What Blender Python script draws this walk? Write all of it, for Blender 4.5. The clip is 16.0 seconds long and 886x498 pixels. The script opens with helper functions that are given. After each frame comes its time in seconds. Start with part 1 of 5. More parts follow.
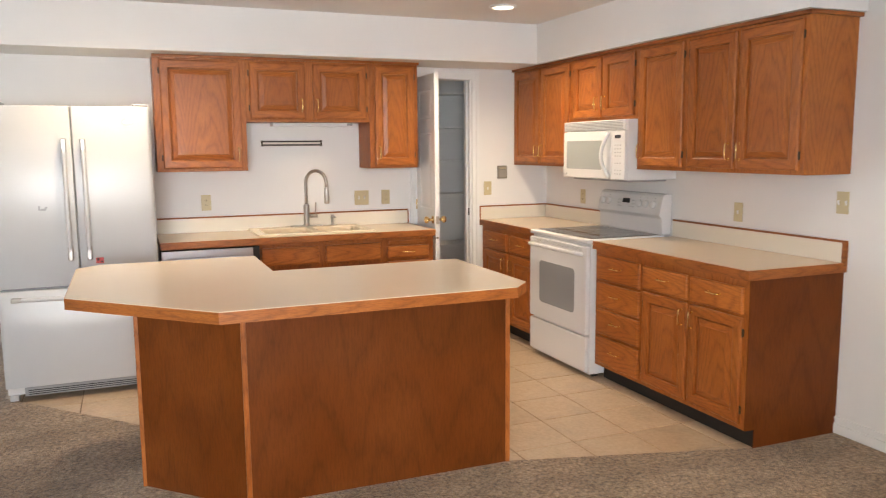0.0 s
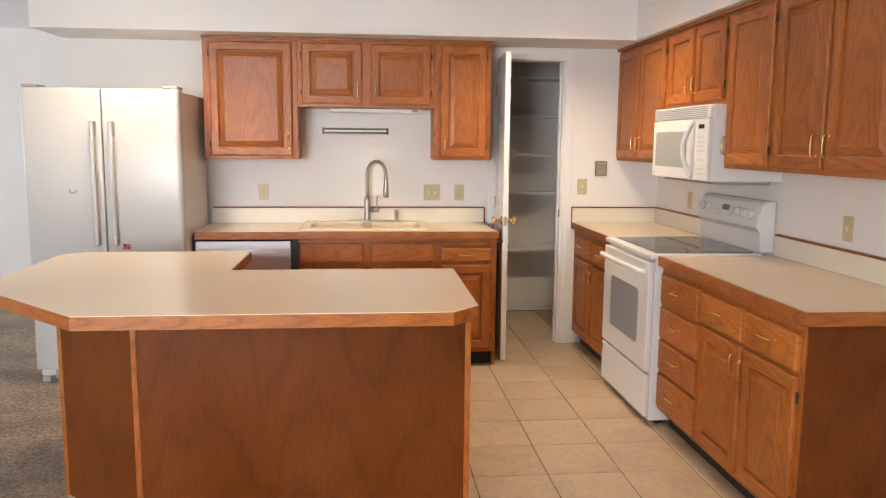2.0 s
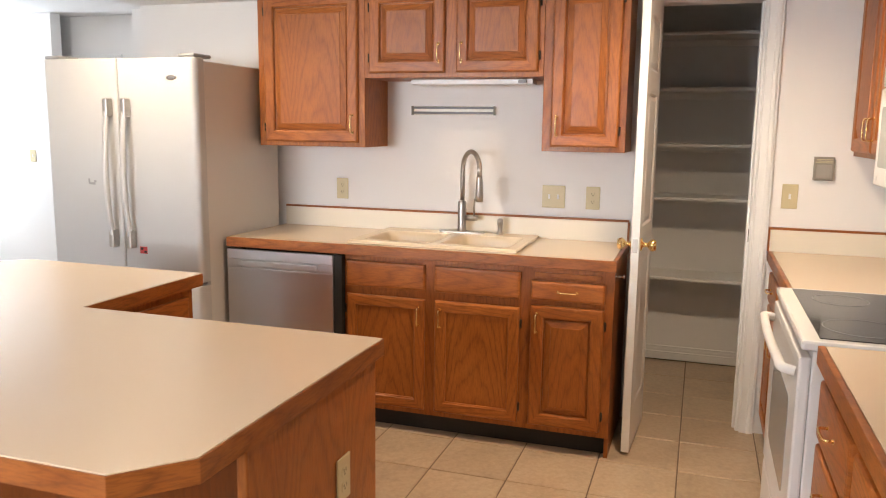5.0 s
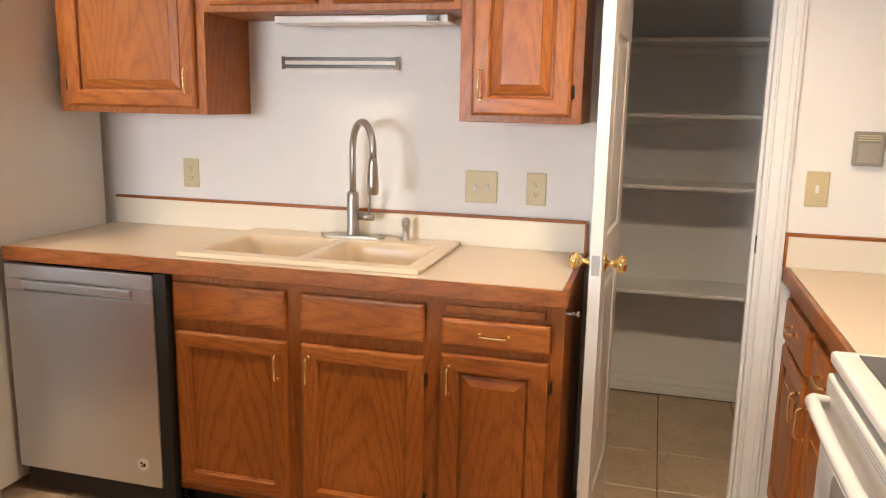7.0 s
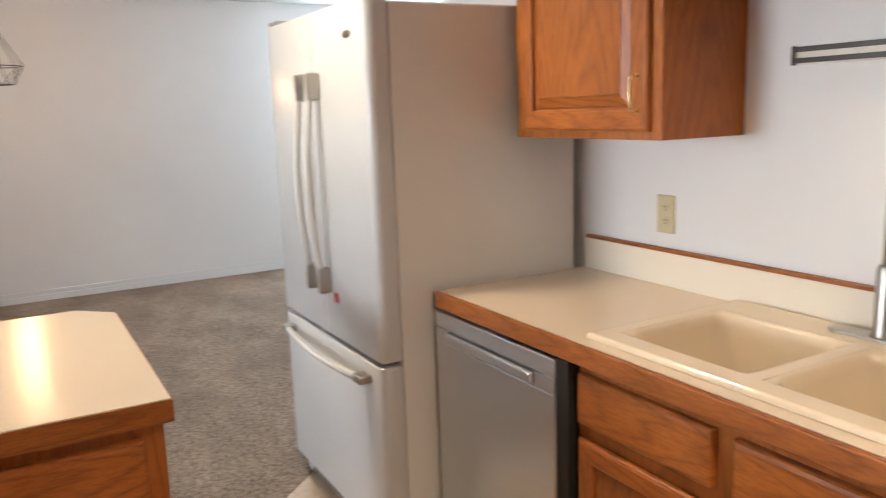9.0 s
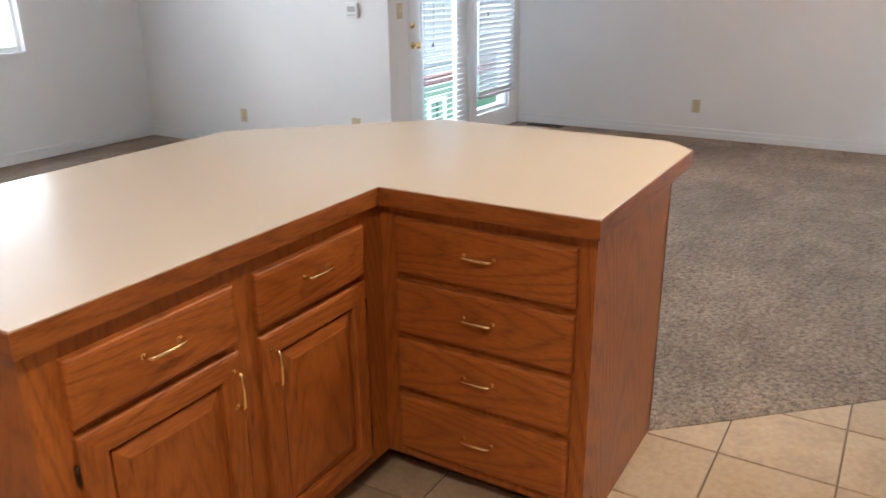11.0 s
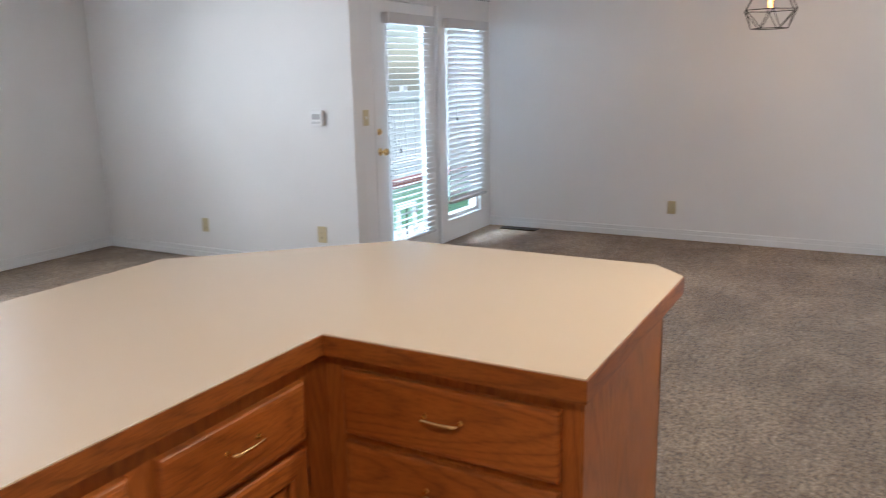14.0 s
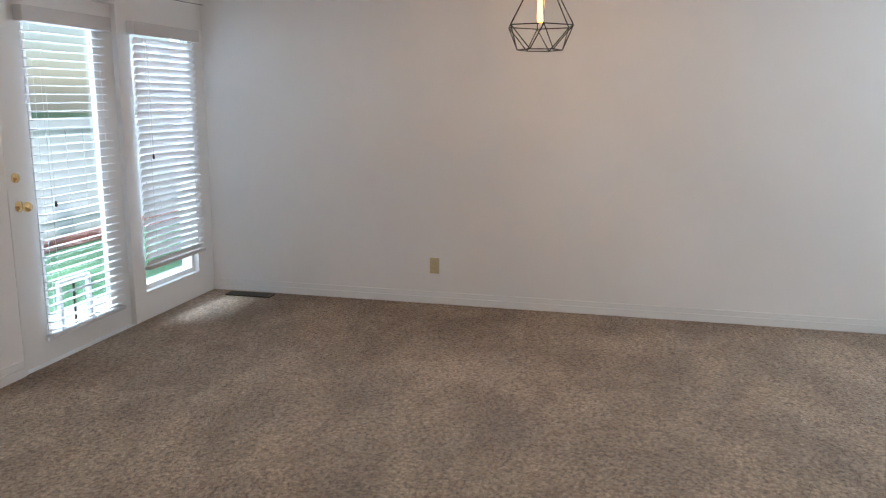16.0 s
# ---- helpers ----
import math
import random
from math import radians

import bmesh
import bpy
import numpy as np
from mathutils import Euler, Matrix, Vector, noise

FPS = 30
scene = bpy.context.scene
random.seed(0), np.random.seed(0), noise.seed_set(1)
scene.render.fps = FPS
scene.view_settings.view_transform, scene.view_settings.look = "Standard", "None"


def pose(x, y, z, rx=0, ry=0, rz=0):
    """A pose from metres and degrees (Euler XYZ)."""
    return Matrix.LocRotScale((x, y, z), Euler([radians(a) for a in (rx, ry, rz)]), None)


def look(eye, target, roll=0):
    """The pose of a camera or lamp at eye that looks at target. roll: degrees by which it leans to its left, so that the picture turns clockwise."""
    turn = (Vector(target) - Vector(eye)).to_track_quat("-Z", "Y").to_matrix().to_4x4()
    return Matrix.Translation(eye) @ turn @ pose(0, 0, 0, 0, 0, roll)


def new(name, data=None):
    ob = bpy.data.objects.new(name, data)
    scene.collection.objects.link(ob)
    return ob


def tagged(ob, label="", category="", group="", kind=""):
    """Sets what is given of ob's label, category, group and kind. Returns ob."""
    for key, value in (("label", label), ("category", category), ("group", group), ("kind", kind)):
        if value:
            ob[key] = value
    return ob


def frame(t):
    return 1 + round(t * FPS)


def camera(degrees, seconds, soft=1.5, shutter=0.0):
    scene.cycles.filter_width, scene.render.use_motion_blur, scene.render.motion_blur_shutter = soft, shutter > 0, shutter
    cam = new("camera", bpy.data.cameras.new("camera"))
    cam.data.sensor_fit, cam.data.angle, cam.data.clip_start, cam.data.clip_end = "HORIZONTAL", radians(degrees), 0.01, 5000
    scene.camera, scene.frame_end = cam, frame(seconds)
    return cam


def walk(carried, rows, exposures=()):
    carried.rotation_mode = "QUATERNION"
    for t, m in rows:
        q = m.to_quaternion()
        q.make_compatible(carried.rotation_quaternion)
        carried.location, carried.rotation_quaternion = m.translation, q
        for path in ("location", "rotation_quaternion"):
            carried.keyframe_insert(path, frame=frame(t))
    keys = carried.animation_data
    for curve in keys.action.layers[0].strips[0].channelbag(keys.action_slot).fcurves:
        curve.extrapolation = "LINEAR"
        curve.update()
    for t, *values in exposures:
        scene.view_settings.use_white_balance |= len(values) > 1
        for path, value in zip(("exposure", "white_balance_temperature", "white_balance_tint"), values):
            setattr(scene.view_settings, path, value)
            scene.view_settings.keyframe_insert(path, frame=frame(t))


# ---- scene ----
cam = camera(59.5, 16.0, soft=1.1, shutter=0.25)
PATH = [
    (0, (0.287, 0.232, 1.523), (1.033, 2.069, 1.263), -0.5),
    (0.5, (0.654, 0.275, 1.512), (1.183, 2.185, 1.24), -1.9),
    (1, (0.97, 0.41, 1.516), (1.454, 2.339, 1.299), -2.1),
    (1.5, (1.322, 0.471, 1.496), (1.684, 2.426, 1.278), -0.5),
    (2, (1.549, 0.62, 1.488), (1.744, 2.592, 1.216), 0.5),
    (2.5, (1.78, 0.857, 1.5), (1.847, 2.837, 1.224), -0.0),
    (3, (2.059, 1.052, 1.482), (2.029, 3.035, 1.221), 0.2),
    (3.5, (2.322, 1.32, 1.471), (2.15, 3.292, 1.184), -0.2),
    (4, (2.512, 1.653, 1.485), (2.145, 3.601, 1.216), -0.4),
    (4.2, (2.598, 1.778, 1.476), (2.129, 3.703, 1.204), -0.4),
    (6.3, (2.767, 3.049, 1.475), (2.102, 4.906, 1.14), 1.0),
    (6.5, (2.689, 3.179, 1.463), (2.133, 5.071, 1.13), 0.8),
    (7, (2.624, 3.472, 1.433), (2.106, 5.367, 1.058), 1.1),
    (7.5, (2.589, 3.773, 1.456), (1.821, 5.58, 1.073), 0.6),
    (8, (2.512, 4.061, 1.46), (1.575, 5.792, 1.108), -0.4),
    (8.5, (2.506, 4.297, 1.468), (1.233, 5.799, 1.115), -1.3),
    (9, (2.504, 4.482, 1.467), (0.79, 5.449, 1.11), -2.0),
    (9.5, (2.43, 4.696, 1.468), (0.493, 5.08, 1.147), -1.1),
    (10, (2.442, 4.892, 1.465), (0.486, 4.665, 1.116), -1.7),
    (12.3, (2.688, 5.529, 1.412), (1.423, 4.209, 0.601), -1.3),
    (12.5, (2.698, 5.522, 1.42), (1.405, 4.189, 0.678), -0.7),
    (13, (2.674, 5.469, 1.421), (1.347, 4.133, 0.747), 0.2),
    (13.5, (2.493, 5.248, 1.453), (1.027, 3.994, 0.927), -1.2),
    (13.7, (2.4, 5.185, 1.465), (0.823, 4.049, 0.991), -1.1),
    (14, (2.235, 5.148, 1.467), (0.529, 4.2, 1.028), -1.2),
    (14.5, (1.856, 5.087, 1.485), (0.037, 4.365, 1.072), -1.1),
    (15, (1.458, 5.016, 1.49), (-0.429, 4.495, 1.081), -1.1),
    (15.5, (1.072, 4.992, 1.5), (-0.84, 4.562, 1.102), -0.4),
    (16, (0.69, 4.938, 1.482), (-1.222, 4.495, 1.097), 0.4),
]
EXPO = [(0.0, 0.06, 6550, 10), (4.0, 0.06, 6650, 12), (6.5, 0.18, 6650, 11), (8.0, 0.18, 6450, 9), (9.0, 0.1, 6150, 8), (10.0, 0.0, 5850, 8), (12.5, 0.36, 6100, 9), (13.0, 0.22, 6000, 8), (14.0, -0.06, 5850, 8), (15.5, -0.2, 6000, 8), (16.0, -0.08, 6100, 8)]
walk(cam, [(t, look(eye, target, roll)) for t, eye, target, roll in PATH], EXPO)

# ---- plan ----
WALL_Y = 6.208      # sink wall
WALL_X = 3.70       # range wall
CEIL = 2.465
SOFFIT = 2.165
DINE_X = -4.63      # far dining wall
DOOR_Y = 1.88       # patio door wall
STEP_X = -2.37      # wall beside the patio door
WIN_Y = -0.88       # living room window wall
HALL_Y = 8.06
END_X = -0.49       # free end of the sink wall
COUNTER = 0.915

# ---- light ----
world = bpy.data.worlds.new("world")
scene.world = world
world.use_nodes = True
sky = world.node_tree.nodes.new("ShaderNodeTexSky")
sky.sky_type = "NISHITA"
sky.sun_disc = False
sky.sun_elevation = radians(44)
sky.sun_rotation = radians(57)
world.node_tree.links.new(sky.outputs[0], world.node_tree.nodes["Background"].inputs[0])
world.node_tree.nodes["Background"].inputs[1].default_value = 0.12

sun_data = bpy.data.lights.new("sun", "SUN")
sun_data.energy, sun_data.angle, sun_data.color = 3.2, radians(0.5), (1.0, 0.97, 0.93)
sun = new("sun", sun_data)
sun.matrix_world = look((7, 4.5, 8), (0, 0, 0))


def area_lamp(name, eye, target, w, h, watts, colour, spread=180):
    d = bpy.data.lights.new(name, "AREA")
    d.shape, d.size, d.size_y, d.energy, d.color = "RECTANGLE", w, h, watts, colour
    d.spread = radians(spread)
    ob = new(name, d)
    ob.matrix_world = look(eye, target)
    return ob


area_lamp("window_daylight", (-0.27, WIN_Y - 0.30, 1.5), (0.7, 3, 1.3), 1.9, 1.25, 130, (0.92, 0.96, 1.0), 135)
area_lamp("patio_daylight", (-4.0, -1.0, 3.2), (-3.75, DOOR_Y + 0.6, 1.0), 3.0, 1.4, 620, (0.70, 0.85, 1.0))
# the hall lamp is added, behind an assumed window that stays unseen
area_lamp("hall_fill", (DINE_X - 0.12, 7.63, 1.5), (0, 7.3, 1.4), 0.58, 1.25, 95, (0.78, 0.89, 1.0))


def can_light(x, y, watts):
    d = bpy.data.lights.new("can_bulb", "SPOT")
    d.energy, d.color, d.spot_size, d.spot_blend, d.shadow_soft_size = watts, (1.0, 0.79, 0.55), radians(145), 0.9, 0.085
    ob = new("can_bulb", d)
    ob.matrix_world = look((x, y, CEIL - 0.012), (x, y + 0.001, 0))


# the third can is unseen, added to brighten the living room carpet
CANS = [(2.71, 5.08), (0.25, 5.06), (2.05, 1.85)]
for cx, cy in CANS:
    can_light(cx, cy, 185 if cx > 2 else (130 if cy > 4 else 140))
pendant_data = bpy.data.lights.new("filament_light", "POINT")
pendant_data.energy, pendant_data.color, pendant_data.shadow_soft_size = 40, (1.0, 0.58, 0.28), 0.03
PEND = (-3.13, 4.52)
pendant_lamp = new("filament_light", pendant_data)
pendant_lamp.location = (*PEND, 1.9)


# ---- materials ----
def material(name, colour, rough=0.5, metal=0.0):
    m = bpy.data.materials.new(name)
    m.use_nodes = True
    b = m.node_tree.nodes["Principled BSDF"]
    b.inputs["Base Color"].default_value = (*colour, 1)
    b.inputs["Roughness"].default_value = rough
    b.inputs["Metallic"].default_value = metal
    return m, m.node_tree.nodes, m.node_tree.links, b


def coords(n, l, scale, spread=True, space="Object"):
    """Object coordinates, moved apart from object to object, times a scale."""
    tc = n.new("ShaderNodeTexCoord")
    out = tc.outputs[space]
    if spread:
        info = n.new("ShaderNodeObjectInfo")
        add = n.new("ShaderNodeVectorMath")
        add.operation = "MULTIPLY_ADD"
        add.inputs[1].default_value = (1, 1, 1)
        mul = n.new("ShaderNodeVectorMath")
        mul.operation = "SCALE"
        mul.inputs[0].default_value = (7.3, 5.1, 9.7)
        l.new(info.outputs["Random"], mul.inputs["Scale"])
        l.new(out, add.inputs[0])
        l.new(mul.outputs[0], add.inputs[2])
        out = add.outputs[0]
    mp = n.new("ShaderNodeMapping")
    mp.inputs["Scale"].default_value = scale
    l.new(out, mp.inputs["Vector"])
    return mp.outputs[0]


def noise_tex(n, l, vec, scale, detail=3.0, rough=0.55, dist=0.0):
    t = n.new("ShaderNodeTexNoise")
    t.inputs["Scale"].default_value, t.inputs["Detail"].default_value = scale, detail
    t.inputs["Roughness"].default_value, t.inputs["Distortion"].default_value = rough, dist
    l.new(vec, t.inputs["Vector"])
    return t.outputs["Fac"]


def ramp(n, l, fac, stops):
    r = n.new("ShaderNodeValToRGB")
    e = r.color_ramp.elements
    while len(e) < len(stops):
        e.new(0.5)
    for el, (p, c) in zip(e, stops):
        el.position, el.color = p, (*c, 1)
    l.new(fac, r.inputs[0])
    return r.outputs[0]


def maths(n, l, op, a, b=None):
    m = n.new("ShaderNodeMath")
    m.operation = op
    for i, v in enumerate((a, b)):
        if v is None:
            continue
        if isinstance(v, (int, float)):
            m.inputs[i].default_value = v
        else:
            l.new(v, m.inputs[i])
    return m.outputs[0]


def mix(n, l, fac, a, b, mode="MIX"):
    m = n.new("ShaderNodeMix")
    m.data_type, m.blend_type = "RGBA", mode
    for sock, v in ((m.inputs[0], fac), (m.inputs[6], a), (m.inputs[7], b)):
        if isinstance(v, (int, float)):
            sock.default_value = v
        elif isinstance(v, tuple):
            sock.default_value = (*v, 1)
        else:
            l.new(v, sock)
    return m.outputs[2]


def bump(n, l, b, height, strength, dist=0.002):
    k = n.new("ShaderNodeBump")
    k.inputs["Strength"].default_value, k.inputs["Distance"].default_value = strength, dist
    l.new(height, k.inputs["Height"])
    l.new(k.outputs[0], b.inputs["Normal"])


def oak(name, along, tone=1.0, rings=14.0, mark=0.62, board=0.16, arch=22.0, fine=1.0, gloss=0.36, red=1.0):
    """Stained flat-sawn oak with pointed arches in its grain. along: "z" for upright grain, "x" for level grain."""
    m, n, l, b = material(name, (0.3, 0.1, 0.03), 0.42)
    sep = n.new("ShaderNodeSeparateXYZ")
    l.new(coords(n, l, (1, 1, 1)), sep.inputs[0])
    own = n.new("ShaderNodeSeparateXYZ")
    l.new(n.new("ShaderNodeTexCoord").outputs["Object"], own.inputs[0])
    info = n.new("ShaderNodeObjectInfo")
    shift = maths(n, l, "MULTIPLY", maths(n, l, "SUBTRACT", info.outputs["Random"], 0.5), board * 0.7)
    level = maths(n, l, "ADD", own.outputs[0], own.outputs[1])
    across, run = (level, own.outputs[2]) if along == "z" else (own.outputs[2], level)
    stretch = (9.0, 9.0, 1.3) if along == "z" else (1.3, 1.3, 9.0)
    wave = noise_tex(n, l, coords(n, l, stretch), 1.0, 3.0, 0.5, 0.2)
    jit = noise_tex(n, l, coords(n, l, tuple(v * 5 for v in stretch)), 1.0, 2.0, 0.5)
    u = maths(n, l, "PINGPONG", maths(n, l, "ADD", across, shift), board)
    field = maths(n, l, "ADD", maths(n, l, "MULTIPLY", maths(n, l, "MULTIPLY", u, u), arch), maths(n, l, "MULTIPLY", run, 0.9))
    field = maths(n, l, "ADD", field, maths(n, l, "MULTIPLY", wave, 0.62))
    field = maths(n, l, "ADD", field, maths(n, l, "MULTIPLY", jit, 0.035))
    field = maths(n, l, "ADD", field, maths(n, l, "MULTIPLY", info.outputs["Random"], 3.7))
    lines = maths(n, l, "POWER", maths(n, l, "PINGPONG", maths(n, l, "MULTIPLY", field, rings), 1.0), 2.6)
    pores = noise_tex(n, l, coords(n, l, tuple(v * 24 * fine for v in stretch)), 1.0, 2.0, 0.6)
    pores_c = ramp(n, l, pores, [(0.38, (0, 0, 0)), (0.56, (1, 1, 1))])
    broken = maths(n, l, "MULTIPLY", lines, maths(n, l, "SUBTRACT", 1.25, maths(n, l, "MULTIPLY", pores, 0.75)))
    patch = noise_tex(n, l, coords(n, l, (2.5, 2.5, 2.5)), 1.0, 2.0)
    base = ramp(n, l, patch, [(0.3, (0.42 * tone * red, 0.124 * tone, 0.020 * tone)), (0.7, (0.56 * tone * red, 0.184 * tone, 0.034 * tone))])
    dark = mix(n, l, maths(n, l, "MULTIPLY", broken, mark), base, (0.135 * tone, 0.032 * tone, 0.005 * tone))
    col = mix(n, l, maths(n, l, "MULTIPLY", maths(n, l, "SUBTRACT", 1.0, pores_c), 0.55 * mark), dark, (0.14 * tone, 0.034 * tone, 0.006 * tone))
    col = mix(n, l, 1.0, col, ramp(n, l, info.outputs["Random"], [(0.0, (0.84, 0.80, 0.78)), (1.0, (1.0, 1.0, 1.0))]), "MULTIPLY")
    l.new(col, b.inputs["Base Color"])
    b.inputs["Specular IOR Level"].default_value = gloss
    l.new(ramp(n, l, patch, [(0.3, (0.34, 0.34, 0.34)), (0.7, (0.46, 0.46, 0.46))]), b.inputs["Roughness"])
    bump(n, l, b, maths(n, l, "ADD", pores_c, maths(n, l, "MULTIPLY", lines, -0.5)), 0.22, 0.0008)
    return m


OAK_V = oak("oak_upright", "z", 0.84, 14.0, 0.44)
OAK_H = oak("oak_level", "x", 0.90, 13.0, 0.50, 0.09, 60.0)
# same oak at a third of the tone, for outer sheets and end panel
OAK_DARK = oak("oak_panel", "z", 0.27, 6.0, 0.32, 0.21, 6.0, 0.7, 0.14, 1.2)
OAK_EDGE = oak("oak_edge", "x", 0.72, 12.0, 0.5, 0.04, 160.0)


def paint(name, colour, rough=0.6, grain=160.0, strength=0.12, vary=0.05):
    m, n, l, b = material(name, colour, rough)
    vec = coords(n, l, (1, 1, 1), False)
    big = noise_tex(n, l, vec, 0.9, 3)
    dark = tuple(c * (1 - vary) for c in colour)
    l.new(ramp(n, l, big, [(0.35, dark), (0.65, colour)]), b.inputs["Base Color"])
    small = noise_tex(n, l, vec, grain, 3)
    bump(n, l, b, small, strength, 0.0012)
    return m


WALL = paint("wall_paint", (0.80, 0.79, 0.775), 0.65, 120, 0.16)
CEILING = paint("ceiling_paint", (0.78, 0.77, 0.76), 0.8, 60, 0.35)
TRIM = paint("white_gloss", (0.80, 0.80, 0.79), 0.3, 40, 0.03, 0.03)
SHELF = paint("shelf_white", (0.82, 0.81, 0.79), 0.45, 40, 0.03, 0.04)
APPLIANCE = paint("white_enamel", (0.72, 0.72, 0.72), 0.27, 220, 0.05, 0.02)
FRIDGE_WHITE = paint("fridge_white", (0.55, 0.55, 0.545), 0.30, 220, 0.06, 0.02)
FRIDGE_SIDE = paint("fridge_side", (0.69, 0.67, 0.64), 0.42, 500, 0.2, 0.03)
LAMINATE = paint("cream_laminate", (0.67, 0.555, 0.425), 0.23, 300, 0.04, 0.03)
SPLASH = paint("cream_splash", (0.74, 0.68, 0.575), 0.35, 300, 0.04, 0.03)
SINK = paint("cream_sink", (0.70, 0.58, 0.42), 0.17, 30, 0.02, 0.02)
ALMOND = paint("almond_plastic", (0.56, 0.48, 0.29), 0.4, 60, 0.03, 0.03)
BLACK = material("black_gap", (0.012, 0.011, 0.010), 0.6)[0]
DARKGLASS = material("black_glass", (0.02, 0.022, 0.024), 0.06)[0]
OVENGLASS = material("oven_glass", (0.30, 0.31, 0.32), 0.12)[0]
MICROGLASS = material("microwave_glass", (0.36, 0.38, 0.37), 0.15)[0]
GREY = paint("grey_plastic", (0.33, 0.33, 0.33), 0.45, 80, 0.05)
PALEGREY = paint("pale_grey_marks", (0.42, 0.42, 0.42), 0.5, 80, 0.02)
RED = material("red_sticker", (0.45, 0.05, 0.05), 0.5)[0]
BRONZE = material("dark_hinge", (0.06, 0.045, 0.03), 0.4, 0.8)[0]
WIRE = material("black_wire", (0.012, 0.012, 0.013), 0.45, 0.6)[0]
BRASS = material("polished_brass", (0.95, 0.71, 0.34), 0.22, 1.0)[0]
NICKEL = material("brushed_nickel", (0.46, 0.43, 0.39), 0.33, 1.0)[0]
CHROME = material("chrome", (0.72, 0.71, 0.70), 0.15, 1.0)[0]


def steel():
    m, n, l, b = material("stainless_steel", (0.66, 0.68, 0.72), 0.33, 1.0)
    streak = noise_tex(n, l, coords(n, l, (0.6, 3, 500)), 1.0, 2)
    l.new(ramp(n, l, streak, [(0.3, (0.28, 0.28, 0.28)), (0.7, (0.38, 0.38, 0.38))]), b.inputs["Roughness"])
    bump(n, l, b, streak, 0.05, 0.0003)
    return m


STEEL = steel()


def tile_mat():
    m, n, l, b = material("beige_tile", (0.5, 0.4, 0.3), 0.38)
    vec = coords(n, l, (1, 1, 1))
    a = noise_tex(n, l, vec, 5.0, 5, 0.62, 0.6)
    f = noise_tex(n, l, vec, 45.0, 4, 0.6)
    col = ramp(n, l, a, [(0.28, (0.36, 0.265, 0.175)), (0.5, (0.50, 0.365, 0.24)), (0.74, (0.55, 0.445, 0.325))])
    col = mix(n, l, 0.35, col, ramp(n, l, f, [(0.3, (0.34, 0.26, 0.18)), (0.65, (0.58, 0.47, 0.35))]))
    info = n.new("ShaderNodeObjectInfo")
    shade = ramp(n, l, info.outputs["Random"], [(0.0, (0.88, 0.87, 0.86)), (1.0, (1, 1, 1))])
    l.new(mix(n, l, 1.0, col, shade, "MULTIPLY"), b.inputs["Base Color"])
    l.new(ramp(n, l, a, [(0.3, (0.30, 0.30, 0.30)), (0.7, (0.46, 0.46, 0.46))]), b.inputs["Roughness"])
    bump(n, l, b, mix(n, l, 0.3, a, f), 0.25, 0.0015)
    return m


TILE = tile_mat()
GROUT = paint("grout", (0.20, 0.145, 0.10), 0.9, 200, 0.3)


def carpet_mat():
    m, n, l, b = material("beige_carpet", (0.3, 0.24, 0.18), 0.95)
    vec = coords(n, l, (1, 1, 1), False)
    tuft = noise_tex(n, l, vec, 48.0, 6, 0.82, 0.3)
    yarn = noise_tex(n, l, vec, 120.0, 3, 0.75)
    cell = n.new("ShaderNodeTexVoronoi")
    cell.inputs["Scale"].default_value = 58.0
    l.new(vec, cell.inputs["Vector"])
    tread = noise_tex(n, l, coords(n, l, (1.2, 1.9, 1), False), 1.1, 6, 0.72, 0.3)
    col = ramp(n, l, tuft, [(0.38, (0.085, 0.048, 0.026)), (0.49, (0.49, 0.325, 0.192)), (0.63, (0.80, 0.60, 0.40))])
    col = mix(n, l, 0.35, col, ramp(n, l, yarn, [(0.38, (0.085, 0.052, 0.030)), (0.62, (0.56, 0.43, 0.31))]))
    gaps = ramp(n, l, cell.outputs["Distance"], [(0.42, (1, 1, 1)), (0.85, (0.58, 0.52, 0.48))])
    col = mix(n, l, 1.0, col, gaps, "MULTIPLY")
    col = mix(n, l, 1.0, col, ramp(n, l, tread, [(0.38, (0.60, 0.555, 0.52)), (0.60, (1, 1, 1))]), "MULTIPLY")
    l.new(col, b.inputs["Base Color"])
    b.inputs["Sheen Weight"].default_value = 0.25
    bump(n, l, b, maths(n, l, "SUBTRACT", mix(n, l, 0.35, tuft, yarn), maths(n, l, "MULTIPLY", cell.outputs["Distance"], 0.35)), 1.0, 0.035)
    return m


CARPET = carpet_mat()


def emitter(name, colour, power):
    m, n, l, b = material(name, colour, 0.5)
    b.inputs["Emission Color"].default_value = (*colour, 1)
    b.inputs["Emission Strength"].default_value = power
    return m


CAN_GLOW = emitter("lit_can", (1.0, 0.86, 0.66), 9)
FILAMENT = emitter("lit_filament", (1.0, 0.36, 0.09), 7)


def glass_mat():
    m, n, l, b = material("window_glass", (1, 1, 1), 0.0)
    b.inputs["Transmission Weight"].default_value = 1.0
    b.inputs["IOR"].default_value = 1.45
    return m


GLASS = glass_mat()
BLIND = paint("white_slat", (0.80, 0.81, 0.82), 0.45, 30, 0.02, 0.02)
VALANCE = paint("grey_white_valance", (0.62, 0.61, 0.61), 0.5, 30, 0.02, 0.03)
FENCE = paint("white_vinyl", (0.80, 0.80, 0.80), 0.4, 20, 0.03, 0.04)
GRASS = paint("lawn", (0.10, 0.22, 0.10), 0.9, 40, 1.0, 0.4)
CONCRETE = paint("concrete", (0.55, 0.53, 0.50), 0.85, 60, 0.4, 0.15)
BRICKRED = paint("red_brick_edging", (0.36, 0.11, 0.08), 0.85, 50, 0.4, 0.2)
LEAF = paint("leaf_green", (0.06, 0.12, 0.03), 0.6, 20, 0.2, 0.4)
